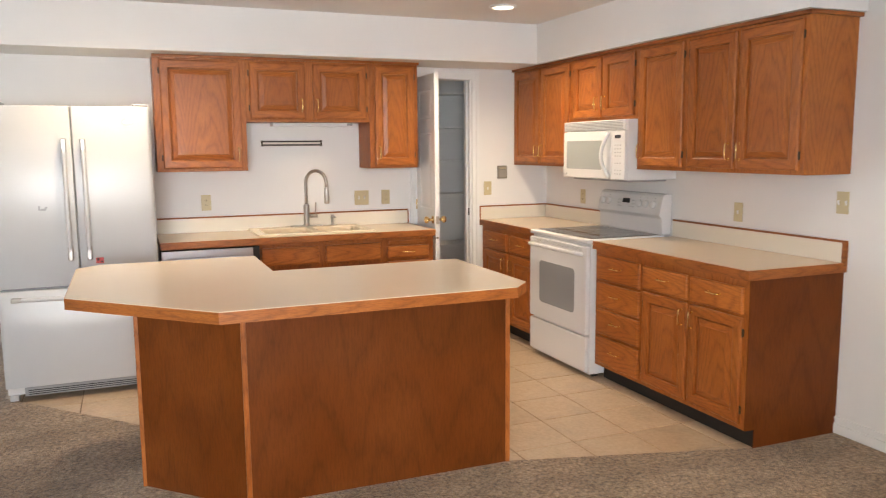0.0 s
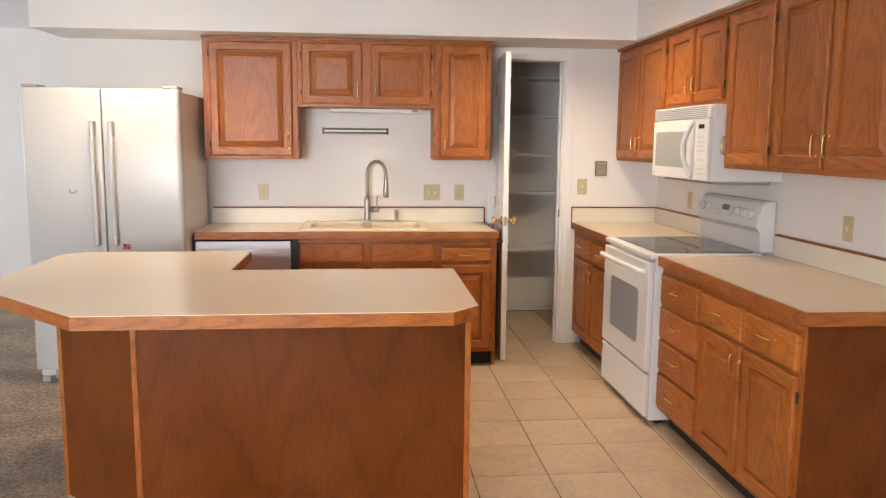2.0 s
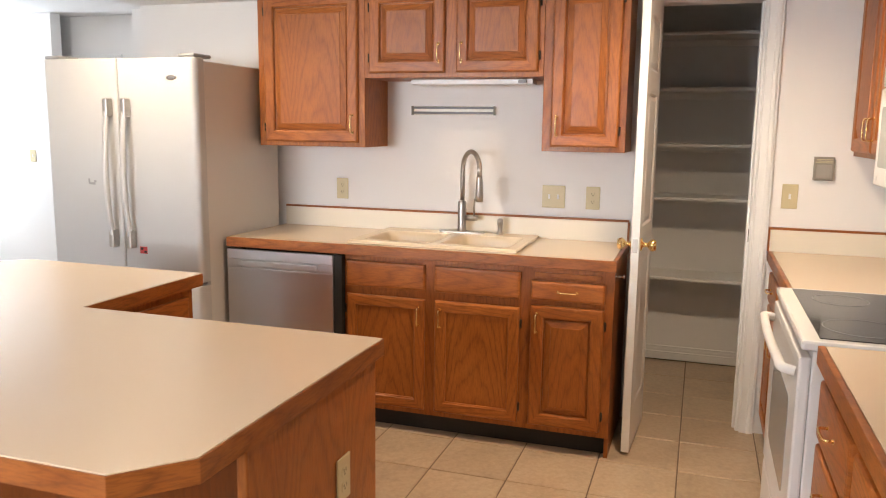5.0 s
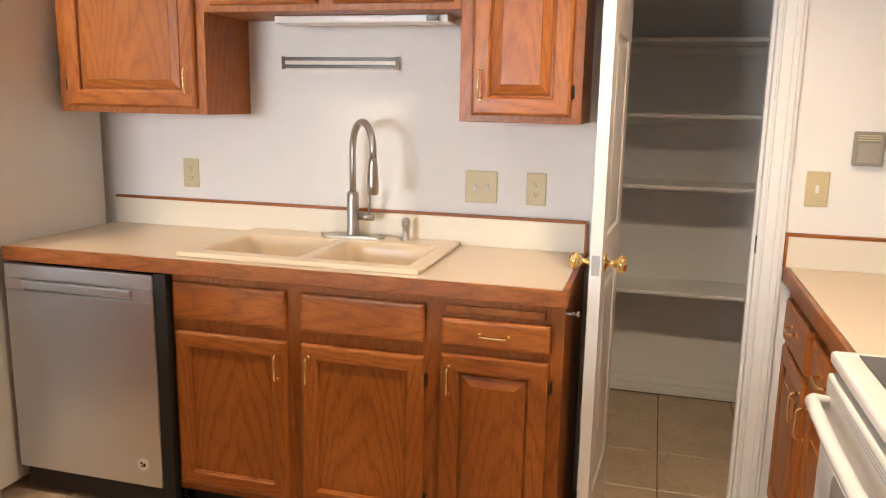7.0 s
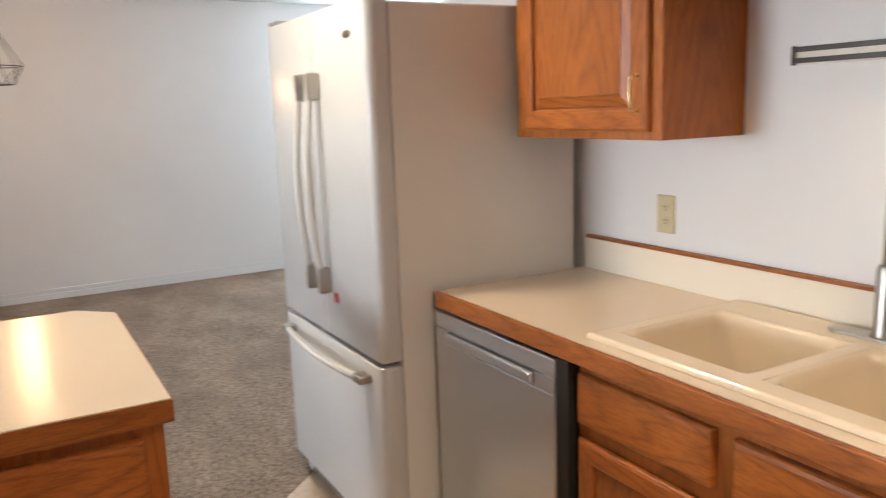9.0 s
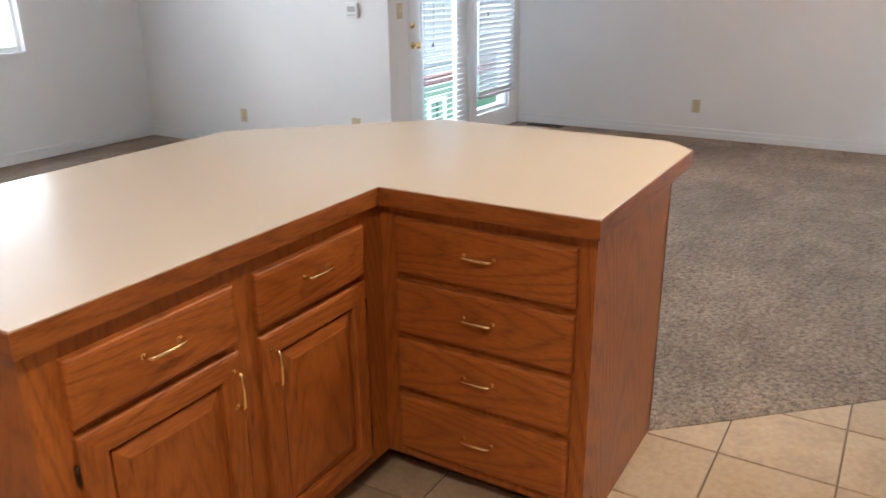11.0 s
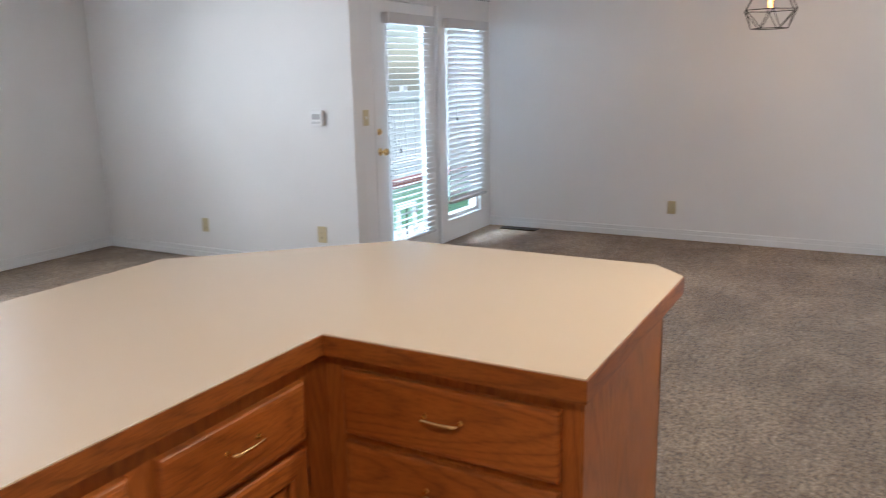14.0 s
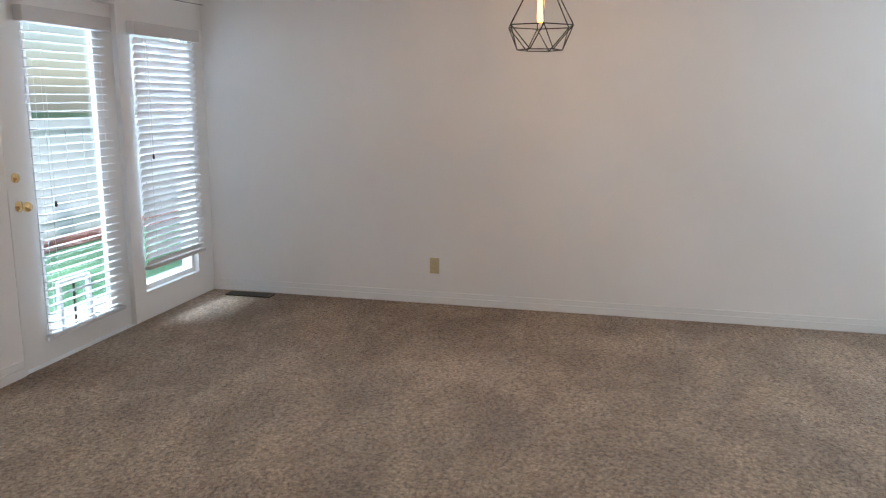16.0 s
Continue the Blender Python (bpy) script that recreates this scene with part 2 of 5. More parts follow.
BARK = paint("bark", (0.12, 0.08, 0.05), 0.9, 40, 0.8, 0.3)


# ---- mesh helpers ----
def add_box(bm, a, b, bev=0.0, seg=2, mat=0):
    lo = [min(p, q) for p, q in zip(a, b)]
    hi = [max(p, q) for p, q in zip(a, b)]
    v = [bm.verts.new((x, y, z)) for x in (lo[0], hi[0]) for y in (lo[1], hi[1]) for z in (lo[2], hi[2])]
    fs = [bm.faces.new([v[i] for i in q]) for q in ((0, 1, 3, 2), (4, 6, 7, 5), (0, 4, 5, 1), (2, 3, 7, 6), (0, 2, 6, 4), (1, 5, 7, 3))]
    for f in fs:
        f.material_index = mat
    if bev:
        bmesh.ops.bevel(bm, geom=list({e for f in fs for e in f.edges}), offset=bev, segments=seg, affect="EDGES", profile=0.5)


def add_prism(bm, poly, z0, z1, bev=0.0, mat=0):
    lo = [bm.verts.new((x, y, z0)) for x, y in poly]
    hi = [bm.verts.new((x, y, z1)) for x, y in poly]
    n = len(poly)
    fs = [bm.faces.new(hi), bm.faces.new(lo[::-1])]
    top = fs[0]
    fs += [bm.faces.new((lo[i], lo[(i + 1) % n], hi[(i + 1) % n], hi[i])) for i in range(n)]
    for f in fs:
        f.material_index = mat
    bmesh.ops.recalc_face_normals(bm, faces=fs)
    if bev:
        bmesh.ops.bevel(bm, geom=list(top.edges), offset=bev, segments=2, affect="EDGES", profile=0.5)


def add_tube(bm, pts, r, sides=8, closed=False, mat=0):
    """A tube of radius r (a number, or one for each point) along points."""
    pts = [Vector(p) for p in pts]
    n = len(pts)
    rings = []
    up = Vector((0.13, 0.29, 0.95)).normalized()
    for i, p in enumerate(pts):
        a, c = (pts[(i - 1) % n], pts[(i + 1) % n]) if closed else (pts[max(i - 1, 0)], pts[min(i + 1, n - 1)])
        d = (c - a).normalized()
        if abs(d.dot(up)) > 0.97:
            up = Vector((0.9, 0.3, 0.1)).normalized()
        u = (up - d * up.dot(d)).normalized()
        up = u
        w = d.cross(u)
        rad = r[i] if isinstance(r, (list, tuple)) else r
        rings.append([bm.verts.new(p + rad * (math.cos(k * math.tau / sides) * u + math.sin(k * math.tau / sides) * w)) for k in range(sides)])
    pairs = range(n) if closed else range(n - 1)
    for i in pairs:
        a, c = rings[i], rings[(i + 1) % n]
        for k in range(sides):
            f = bm.faces.new((a[k], a[(k + 1) % sides], c[(k + 1) % sides], c[k]))
            f.smooth, f.material_index = True, mat
    if not closed:
        bm.faces.new(rings[0][::-1]).material_index = mat
        bm.faces.new(rings[-1]).material_index = mat


def add_lathe(bm, profile, m=None, sides=24, mat=0):
    """A turned body: profile of (radius, height) about z, moved by m."""
    m = m or Matrix()
    rings = [[bm.verts.new(m @ Vector((r * math.cos(k * math.tau / sides), r * math.sin(k * math.tau / sides), z))) for k in range(sides)] for r, z in profile]
    for a, c in zip(rings, rings[1:]):
        for k in range(sides):
            f = bm.faces.new((a[k], a[(k + 1) % sides], c[(k + 1) % sides], c[k]))
            f.smooth, f.material_index = True, mat
    bm.faces.new(rings[0][::-1]).material_index = mat
    bm.faces.new(rings[-1]).material_index = mat


def finish(name, bm, mats, parent=None, centre=True):
    """Make an object of bm, with its origin at its middle, as a part of parent where there is one."""
    mats = mats if isinstance(mats, (list, tuple)) else [mats]
    c = Vector((0, 0, 0))
    if centre and len(bm.verts):
        co = np.array([v.co for v in bm.verts])
        c = Vector((co.min(0) + co.max(0)) / 2)
        bmesh.ops.translate(bm, verts=bm.verts, vec=-c)
    me = bpy.data.meshes.new(name)
    bm.to_mesh(me)
    bm.free()
    for m in mats:
        me.materials.append(m)
    ob = new(name, me)
    ob.location = c
    if parent:
        attach(ob, parent)
    return ob


def attach(ob, parent):
    ob.parent = parent
    ob.matrix_parent_inverse = parent.matrix_basis.inverted()
    return ob


def box(name, a, b, mat, parent=None, bev=0.0):
    bm = bmesh.new()
    add_box(bm, a, b, bev)
    return finish(name, bm, mat, parent)


def boxes(name, items, mat, parent=None, bev=0.0):
    bm = bmesh.new()
    for a, b in items:
        add_box(bm, a, b, bev)
    return finish(name, bm, mat, parent)


def tube(name, pts, r, mat, parent=None, sides=8, closed=False):
    bm = bmesh.new()
    add_tube(bm, pts, r, sides, closed)
    return finish(name, bm, mat, parent)


def base(name, loc, label, category, group=""):
    ob = new(name)
    ob.empty_display_size = 0.1
    ob.matrix_basis = Matrix.Translation(loc)
    return tagged(ob, label, category, group)


def structure(ob, label="", category=""):
    return tagged(ob, label, category, kind="structure")


# ---- structure ----
T = 0.12
structure(boxes("wall_north", [((END_X, WALL_Y, 0), (2.50, WALL_Y + T, CEIL)), ((2.975, WALL_Y, 0), (WALL_X, WALL_Y + T, CEIL)),
                               ((2.50, WALL_Y, 2.075), (2.975, WALL_Y + T, CEIL))], WALL), "white painted wall behind the sink counter", "wall")
structure(box("wall_east", (WALL_X, WIN_Y - T, 0), (WALL_X + T, 7.5, CEIL), WALL), "white painted wall beside the range", "wall")
structure(boxes("wall_pantry", [((2.30, WALL_Y + T, 0), (2.42, 7.47, CEIL)), ((2.42, 7.35, 0), (WALL_X, 7.47, CEIL))], WALL), "white walls inside the pantry", "wall")
WX0, WX1, WZ0, WZ1 = -1.24, 0.70, 0.875, 2.10
structure(boxes("wall_south", [((STEP_X - T, WIN_Y - T, 0), (WX0, WIN_Y, CEIL)), ((WX1, WIN_Y - T, 0), (WALL_X, WIN_Y, CEIL)),
                               ((WX0, WIN_Y - T, 0), (WX1, WIN_Y, WZ0)), ((WX0, WIN_Y - T, WZ1), (WX1, WIN_Y, CEIL))], WALL), "white wall with a wide window", "wall")
structure(box("wall_step", (STEP_X - T, WIN_Y, 0), (STEP_X, DOOR_Y, CEIL), WALL), "white wall with a thermostat and outlets", "wall")
DINE_CEIL = 2.468
DX0, DX1 = -3.64, -2.64      # patio door opening
SX0, SX1 = -4.42, -3.76      # sidelight opening
structure(boxes("wall_patio", [((DX1, DOOR_Y - T, 0), (STEP_X - T, DOOR_Y, DINE_CEIL)), ((SX1, DOOR_Y - T, 0), (DX0, DOOR_Y, DINE_CEIL)),
                               ((DINE_X, DOOR_Y - T, 0), (SX0, DOOR_Y, DINE_CEIL)), ((SX0, DOOR_Y - T, 0), (SX1, DOOR_Y, 0.19)),
                               ((SX0, DOOR_Y - T, 1.93), (SX1, DOOR_Y, DINE_CEIL)), ((DX0, DOOR_Y - T, 2.04), (DX1, DOOR_Y, DINE_CEIL))], WALL),
          "white wall with a glazed patio door and sidelight", "wall")
structure(boxes("wall_west", [((DINE_X - T, DOOR_Y - T, 0), (DINE_X, 7.32, DINE_CEIL)), ((DINE_X - T, 7.94, 0), (DINE_X, HALL_Y + T, DINE_CEIL)),
                              ((DINE_X - T, 7.32, 0), (DINE_X, 7.94, 0.85)), ((DINE_X - T, 7.32, 2.15), (DINE_X, 7.94, DINE_CEIL))], WALL), "long plain white dining wall", "wall")
REC_Y = HALL_Y + 0.30     # back of the hall recess
structure(boxes("wall_hall", [((DINE_X, HALL_Y, 0), (-3.00, HALL_Y + T, CEIL)), ((-2.09, HALL_Y, 0), (END_X + T, HALL_Y + T, CEIL)), ((-3.62, REC_Y, 0), (-1.97, REC_Y + T, CEIL)),
                              ((-3.62, HALL_Y + T, 0), (-3.50, REC_Y, CEIL)), ((-2.09, HALL_Y + T, 0), (-1.97, REC_Y, CEIL))], WALL), "white hall wall with a door recess", "wall")
structure(box("wall_hall_side", (END_X, WALL_Y + T, 0), (END_X + T, HALL_Y, DINE_CEIL), WALL), "white side wall of the hall", "wall")
structure(boxes("ceiling", [((STEP_X - T, WIN_Y - T, CEIL), (WALL_X + T, DOOR_Y, CEIL + 0.1)), ((STEP_X, DOOR_Y, CEIL), (WALL_X + T, 7.5, CEIL + 0.1)),
                            ((DINE_X - T, DOOR_Y - T, DINE_CEIL), (STEP_X, HALL_Y + 0.5, DINE_CEIL + 0.1)), ((STEP_X, 7.5, CEIL), (0, HALL_Y + 0.5, CEIL + 0.1))], CEILING), "white textured ceiling", "ceiling")
structure(boxes("soffit", [((END_X, 5.70, SOFFIT), (WALL_X, WALL_Y, CEIL)), ((3.315, 3.07, SOFFIT), (WALL_X, 5.70, CEIL))], WALL), "white boxed soffit above the wall cabinets", "soffit")


def trim_run(name, runs, h=0.094):
    bm = bmesh.new()
    for (x0, y0, x1, y1), (nx, ny) in runs:
        for t0, t1, z0, z1 in ((0.0, 0.017, 0.005, h * 0.60), (0.0, 0.009, h * 0.60, h * 0.80), (0.0, 0.013, h * 0.80, h)):
            add_box(bm, (min(x0, x1, x0 + nx * t1, x1 + nx * t1), min(y0, y1, y0 + ny * t1, y1 + ny * t1), z0),
                    (max(x0, x1, x0 + nx * t1, x1 + nx * t1), max(y0, y1, y0 + ny * t1, y1 + ny * t1), z1), 0.0015, 1)
    return structure(finish(name, bm, TRIM), "white moulded baseboard", "baseboard")


trim_run("baseboard", [((DINE_X, DOOR_Y, DINE_X, HALL_Y), (1, 0)), ((DX1 + 0.01, DOOR_Y, STEP_X, DOOR_Y), (0, 1)), ((STEP_X, WIN_Y, STEP_X, DOOR_Y + 0.012), (1, 0)),
                       ((STEP_X, WIN_Y, WALL_X, WIN_Y), (0, 1)), ((WALL_X, WIN_Y, WALL_X, 3.12), (-1, 0)), ((2.42, 7.35, WALL_X, 7.35), (0, -1)),
                       ((-2.09, HALL_Y, END_X, HALL_Y), (0, -1)), ((DINE_X, HALL_Y, -3.00, HALL_Y), (0, -1))])

# floors
structure(box("floor", (-0.6, 3.0, -0.06), (WALL_X, 7.4, -0.004), GROUT), "dark grout bed under the kitchen tiles", "floor")
bm = bmesh.new()
add_prism(bm, [(WALL_X, WIN_Y), (STEP_X, WIN_Y), (STEP_X, DOOR_Y), (DINE_X, DOOR_Y), (DINE_X, HALL_Y), (-3.00, HALL_Y), (-3.00, REC_Y), (-2.09, REC_Y), (-2.09, HALL_Y), (END_X, HALL_Y), (END_X, 5.56), (0.285, 4.72),
               (0.60, 4.0), (1.93, 3.47), (3.13, 3.13), (WALL_X, 3.12)], -0.05, 0.003)
structure(finish("carpet", bm, CARPET, centre=False), "beige cut-pile carpet with worn tread marks", "carpet")

# pantry casing and shelves
boxes_casing = [((2.425, WALL_Y - 0.018, 0), (2.495, WALL_Y, 2.145)), ((2.98, WALL_Y - 0.018, 0), (3.045, WALL_Y, 2.145)), ((2.495, WALL_Y - 0.018, 2.078), (2.98, WALL_Y, 2.145))]
casing = structure(boxes("door_1_casing", boxes_casing + [((2.44, WALL_Y - 0.026, 0), (2.46, WALL_Y - 0.018, 2.13)), ((3.012, WALL_Y - 0.026, 0), (3.032, WALL_Y - 0.018, 2.13)),
                                          ((2.46, WALL_Y - 0.026, 2.115), (3.012, WALL_Y - 0.018, 2.133)), ((2.962, WALL_Y, 0), (2.9745, WALL_Y + T, 2.072)),
                                          ((2.950, WALL_Y + 0.04, 0), (2.9618, WALL_Y + 0.075, 2.072))], TRIM, bev=0.002), "white moulded pantry door casing", "door casing")
box("strike_plate", (2.9595, WALL_Y + 0.008, 0.95), (2.9618, WALL_Y + 0.03, 1.01), BRONZE, casing)
pantry_shelves = base("pantry_shelves", (3.0, 7.2, 0), "five plain white shelves on the pantry wall", "shelf")
for z in (2.035, 1.720, 1.398, 1.083, 0.600):
    box("shelf", (2.422, 7.05, z - 0.018), (WALL_X - 0.002, 7.348, z), SHELF, pantry_shelves, 0.002)
for z in (2.035, 1.720, 1.398, 1.083, 0.600):
    box("cleat", (2.424, 7.33, z - 0.055), (WALL_X - 0.004, 7.347, z - 0.019), SHELF, pantry_shelves, 0.001)


# ---- doors with raised panels ----
def rect_loops(bm, x0, z0, x1, z1, loops, sign=-1, y0=0.0, mats=(0, 1)):
    """Nested rectangles, each (inset, depth), joined into a moulded face that looks along sign * y."""
    prev = None
    for ins, dep in loops:
        a, b, c, d = x0 + ins, z0 + ins, x1 - ins, z1 - ins
        cur = [bm.verts.new((x, y0 + sign * dep, z)) for x, z in ((a, b), (c, b), (c, d), (a, d))]
        if prev:
            for i in range(4):
                q = (prev[i], prev[(i + 1) % 4], cur[(i + 1) % 4], cur[i])
                f = bm.faces.new(q if sign < 0 else q[::-1])
                f.material_index = mats[1] if i in (0, 2) else mats[0]
        prev = cur
    f = bm.faces.new(prev if sign < 0 else prev[::-1])
    f.material_index = mats[0]


FRONTS = {}


def front_mesh(w, h, kind):
    """The mesh of a cabinet door or drawer front, w by h, that faces -y; its back lies in y = 0."""
    key = (round(w, 4), round(h, 4), kind)
    if key in FRONTS:
        return FRONTS[key]
    bm = bmesh.new()
    t = 0.019
    if kind == "door":
        fr = min(0.058, w * 0.19)
        loops = [(0, 0), (0, t - 0.007), (0.003, t - 0.003), (0.009, t), (fr - 0.007, t), (fr - 0.001, t - 0.004), (fr, t - 0.015), (fr + 0.006, t - 0.016),
                 (fr + 0.008, t - 0.011), (fr + 0.036, t - 0.002), (fr + 0.037, t + 0.0005), (fr + 0.040, t + 0.0005)]
    elif kind == "flat":
        fr = 0.055
        loops = [(0, 0), (0, t - 0.007), (0.003, t - 0.003), (0.009, t), (fr - 0.008, t), (fr - 0.003, t - 0.005), (fr, t - 0.006), (fr + 0.001, t - 0.012)]
    else:
        loops = [(0, 0), (0, t - 0.005), (0.002, t - 0.002), (0.004, t), (0.012, t + 0.002), (0.016, t + 0.002)]
    flat = (1, 1) if kind == "drawer" else (0, 1)
    rect_loops(bm, -w / 2, -h / 2, w / 2, h / 2, loops, mats=flat)
    me = bpy.data.meshes.new(kind)
    bm.to_mesh(me)
    bm.free()
    me.materials.append(OAK_V)
    me.materials.append(OAK_H)
    FRONTS[key] = me
    return me


def pull_mesh():
    bm = bmesh.new()
    k = 0.043
    pts = [(-k, 0, 0), (-k, -0.016, 0)] + [(-k + 0.010 * (1 - math.cos(a)), -0.016 - 0.010 * math.sin(a), 0) for a in (0.5, 1.0, 1.57)]
    pts += [(0, -0.0275, 0)] + [(-p[0], p[1], 0) for p in pts[::-1]]
    add_tube(bm, pts, 0.0042, 8)
    for sx in (-k, k):
        add_lathe(bm, [(0.0065, 0), (0.0065, 0.003)], Matrix.Translation((sx, 0, 0)) @ Matrix.Rotation(math.pi / 2, 4, "X"), 10)
    me = bpy.data.meshes.new("handle")
    bm.to_mesh(me)
    bm.free()
    me.materials.append(BRASS)
    return me


PULL = pull_mesh()


def hinge_mesh():
    bm = bmesh.new()
    add_tube(bm, [(0, -0.005, -0.021), (0, -0.005, 0.021)], 0.0035, 8)
    add_box(bm, (-0.004, -0.003, -0.019), (0.006, 0.0, 0.019), 0.001, 1)
    me = bpy.data.meshes.new("hinge")
    bm.to_mesh(me)
    bm.free()
    me.materials.append(BRONZE)
    return me


HINGE = hinge_mesh()


def front(parent, kind, p, w, h, rz, pull=None, hinge=0):
    """A door or drawer front with its back's middle at p, turned by rz. pull: (x, z, upright) from its middle. hinge: the side, -1 or 1, of its hinges."""
    ob = new("drawer" if kind == "drawer" else "door", front_mesh(w, h, kind))
    ob.matrix_basis = pose(*p, 0, 0, rz)
    attach(ob, parent)
    if pull:
        hd = new("handle", PULL)
        hd.matrix_basis = pose(*p, 0, 0, rz) @ pose(pull[0], -0.0192, pull[1], 0, 90 if pull[2] else 0, 0)
        hd.parent = ob
        hd.matrix_parent_inverse = (parent.matrix_basis @ ob.matrix_parent_inverse @ ob.matrix_basis).inverted()
        tagged(hd, "polished brass pull")
    for sz in ((-1, 1) if hinge else ()):
        hg = new("hinge", HINGE)
        hg.matrix_basis = pose(*p, 0, 0, rz) @ pose(hinge * (w / 2 + 0.005), -0.004, sz * (h / 2 - 0.075), 0, 0, 0)
        hg.parent = ob
        hg.matrix_parent_inverse = (parent.matrix_basis @ ob.matrix_parent_inverse @ ob.matrix_basis).inverted()
    return ob


def carcass(parent, a, b, mat=OAK_V, bev=0.002):
    return box("body", a, b, mat, parent, bev)


# wall cabinets over the sink
UF = 5.905           # their front frames
UB = WALL_Y - 0.001
UZ0, UZ1 = 1.370, SOFFIT - 0.003


def wall_cabinet(x0, x1, z0, doors, label):
    th = base("wall_cabinet", ((x0 + x1) / 2, UB, z0), label, "cabinet", "oak wall cabinets")
    carcass(th, (x0, UF + 0.0, z0), (x1, UB, UZ1))
    for d0, d1, side in doors:
        w, h = d1 - d0, UZ1 - z0 - 0.055
        hx = (w / 2 - 0.028) * (-side)
        front(th, "door", ((d0 + d1) / 2, UF - 0.001, z0 + 0.022 + h / 2), w, h, 0, (hx, -h / 2 + 0.095, True), side)
    return th


wall_cabinet(0.488, 1.096, UZ0, [(0.530, 1.062, -1)], "oak wall cabinet with one wide raised-panel door")
wall_cabinet(1.097, 2.003, 1.715, [(1.125, 1.520, -1), (1.578, 1.978, 1)], "short oak wall cabinet with two doors above the sink")
wall_cabinet(2.004, 2.390, UZ0, [(2.046, 2.356, 1)], "tall narrow oak wall cabinet beside the pantry door")
light_bar = base("under_cabinet_light", (1.6, 6.05, 1.70), "slim white under-cabinet light fixture, off", "light")
box("housing", (1.30, 6.02, 1.688), (1.93, 6.12, 1.7135), TRIM, light_bar, 0.004)
box("switch", (1.86, 6.0, 1.692), (1.90, 6.0195, 1.708), GREY, light_bar, 0.003)

# wall cabinets over the range
EF = 3.378
EB = WALL_X - 0.001


def side_cabinet(y0, y1, z0, doors, label):
    th = base("wall_cabinet", (EB, (y0 + y1) / 2, z0), label, "cabinet", "oak wall cabinets")
    carcass(th, (EF, y0, z0), (EB, y1, UZ1))
    for d0, d1, side in doors:
        w, h = d1 - d0, UZ1 - z0 - 0.055
        hx = (w / 2 - 0.028) * (-side)
        front(th, "door", (EF - 0.001, (d0 + d1) / 2, z0 + 0.022 + h / 2), w, h, -90, (hx, -h / 2 + 0.095, True), side)
    return th


# seen from the room, larger y lies to the left
side_cabinet(3.115, 3.985, UZ0, [(3.145, 3.560, 1), (3.588, 3.965, -1)], "tall oak wall cabinet with two raised-panel doors")
side_cabinet(3.987, 4.468, UZ0, [(4.020, 4.440, 1)], "tall oak wall cabinet with one raised-panel door")
side_cabinet(4.470, 5.262, 1.700, [(4.500, 4.850, 1), (4.885, 5.235, -1)], "short oak wall cabinet with two doors above the microwave")
side_cabinet(5.264, WALL_Y - 0.002, UZ0, [(5.300, 5.720, 1), (5.748, 6.170, -1)], "tall oak corner wall cabinet with two doors")
structure(boxes("cabinet_crown_trim", [((EF - 0.024, 3.100, UZ1 - 0.018), (EF - 0.0005, WALL_Y - 0.003, UZ1 + 0.002)), ((EF - 0.024, 3.088, UZ1 - 0.018), (EB, 3.1135, UZ1 + 0.002)),
                                       ((0.488, UF - 0.020, UZ1 - 0.018), (2.398, UF - 0.0005, UZ1 + 0.002))], OAK_EDGE, bev=0.003), "thin oak trim strip under the soffit", "trim")

# base cabinets
DOOR_TOP, DOOR_BOT = 0.672, 0.128


def toe(parent, a, b):
    return box("toe_kick", a, b, BLACK, parent)


SF = 5.634
sink_base = base("base_cabinet", (1.75, 5.9, 0), "oak sink base cabinet with drawers and doors below the counter", "cabinet", "oak base cabinets")
boxes("body", [((1.108, SF, 0.10), (2.40, SF + 0.02, 0.866)), ((1.108, SF + 0.02, 0.10), (1.126, 6.2, 0.866)), ((2.382, SF + 0.02, 0.0), (2.40, 6.2, 0.866)),
               ((1.126, SF + 0.02, 0.10), (2.382, 6.2, 0.118))], OAK_V, sink_base, 0.001)
toe(sink_base, (1.11, SF + 0.07, 0.0), (2.381, SF + 0.085, 0.0995))
for x0, x1, side in ((1.122, 1.526, -1), (1.577, 1.983, 1)):
    front(sink_base, "drawer", ((x0 + x1) / 2, SF - 0.001, 0.775), x1 - x0, 0.125, 0)
    front(sink_base, "flat", ((x0 + x1) / 2, SF - 0.001, (DOOR_TOP + DOOR_BOT) / 2), x1 - x0, DOOR_TOP - DOOR_BOT, 0, (-side * ((x1 - x0) / 2 - 0.028), 0.19, True), side)
front(sink_base, "drawer", (2.198, SF - 0.001, 0.760), 0.326, 0.088, 0, (0, 0, False))
box("cutting_board_edge", (2.048, SF - 0.012, 0.818), (2.345, SF - 0.001, 0.842), OAK_H, sink_base, 0.003)
front(sink_base, "door", (2.198, SF - 0.001, (0.692 + DOOR_BOT) / 2), 0.326, 0.692 - DOOR_BOT, 0, (-0.135, 0.20, True), 1)

RF = 3.080


def drawer_stack(parent, plane, c, w, rz, axis):
    for z in (0.753, 0.578, 0.403, 0.215):
        h = 0.155 if z > 0.3 else 0.175
        p = (plane, c, z) if axis == "y" else (c, plane, z)
        front(parent, "drawer", p, w, h, rz, (0, 0.01, False))


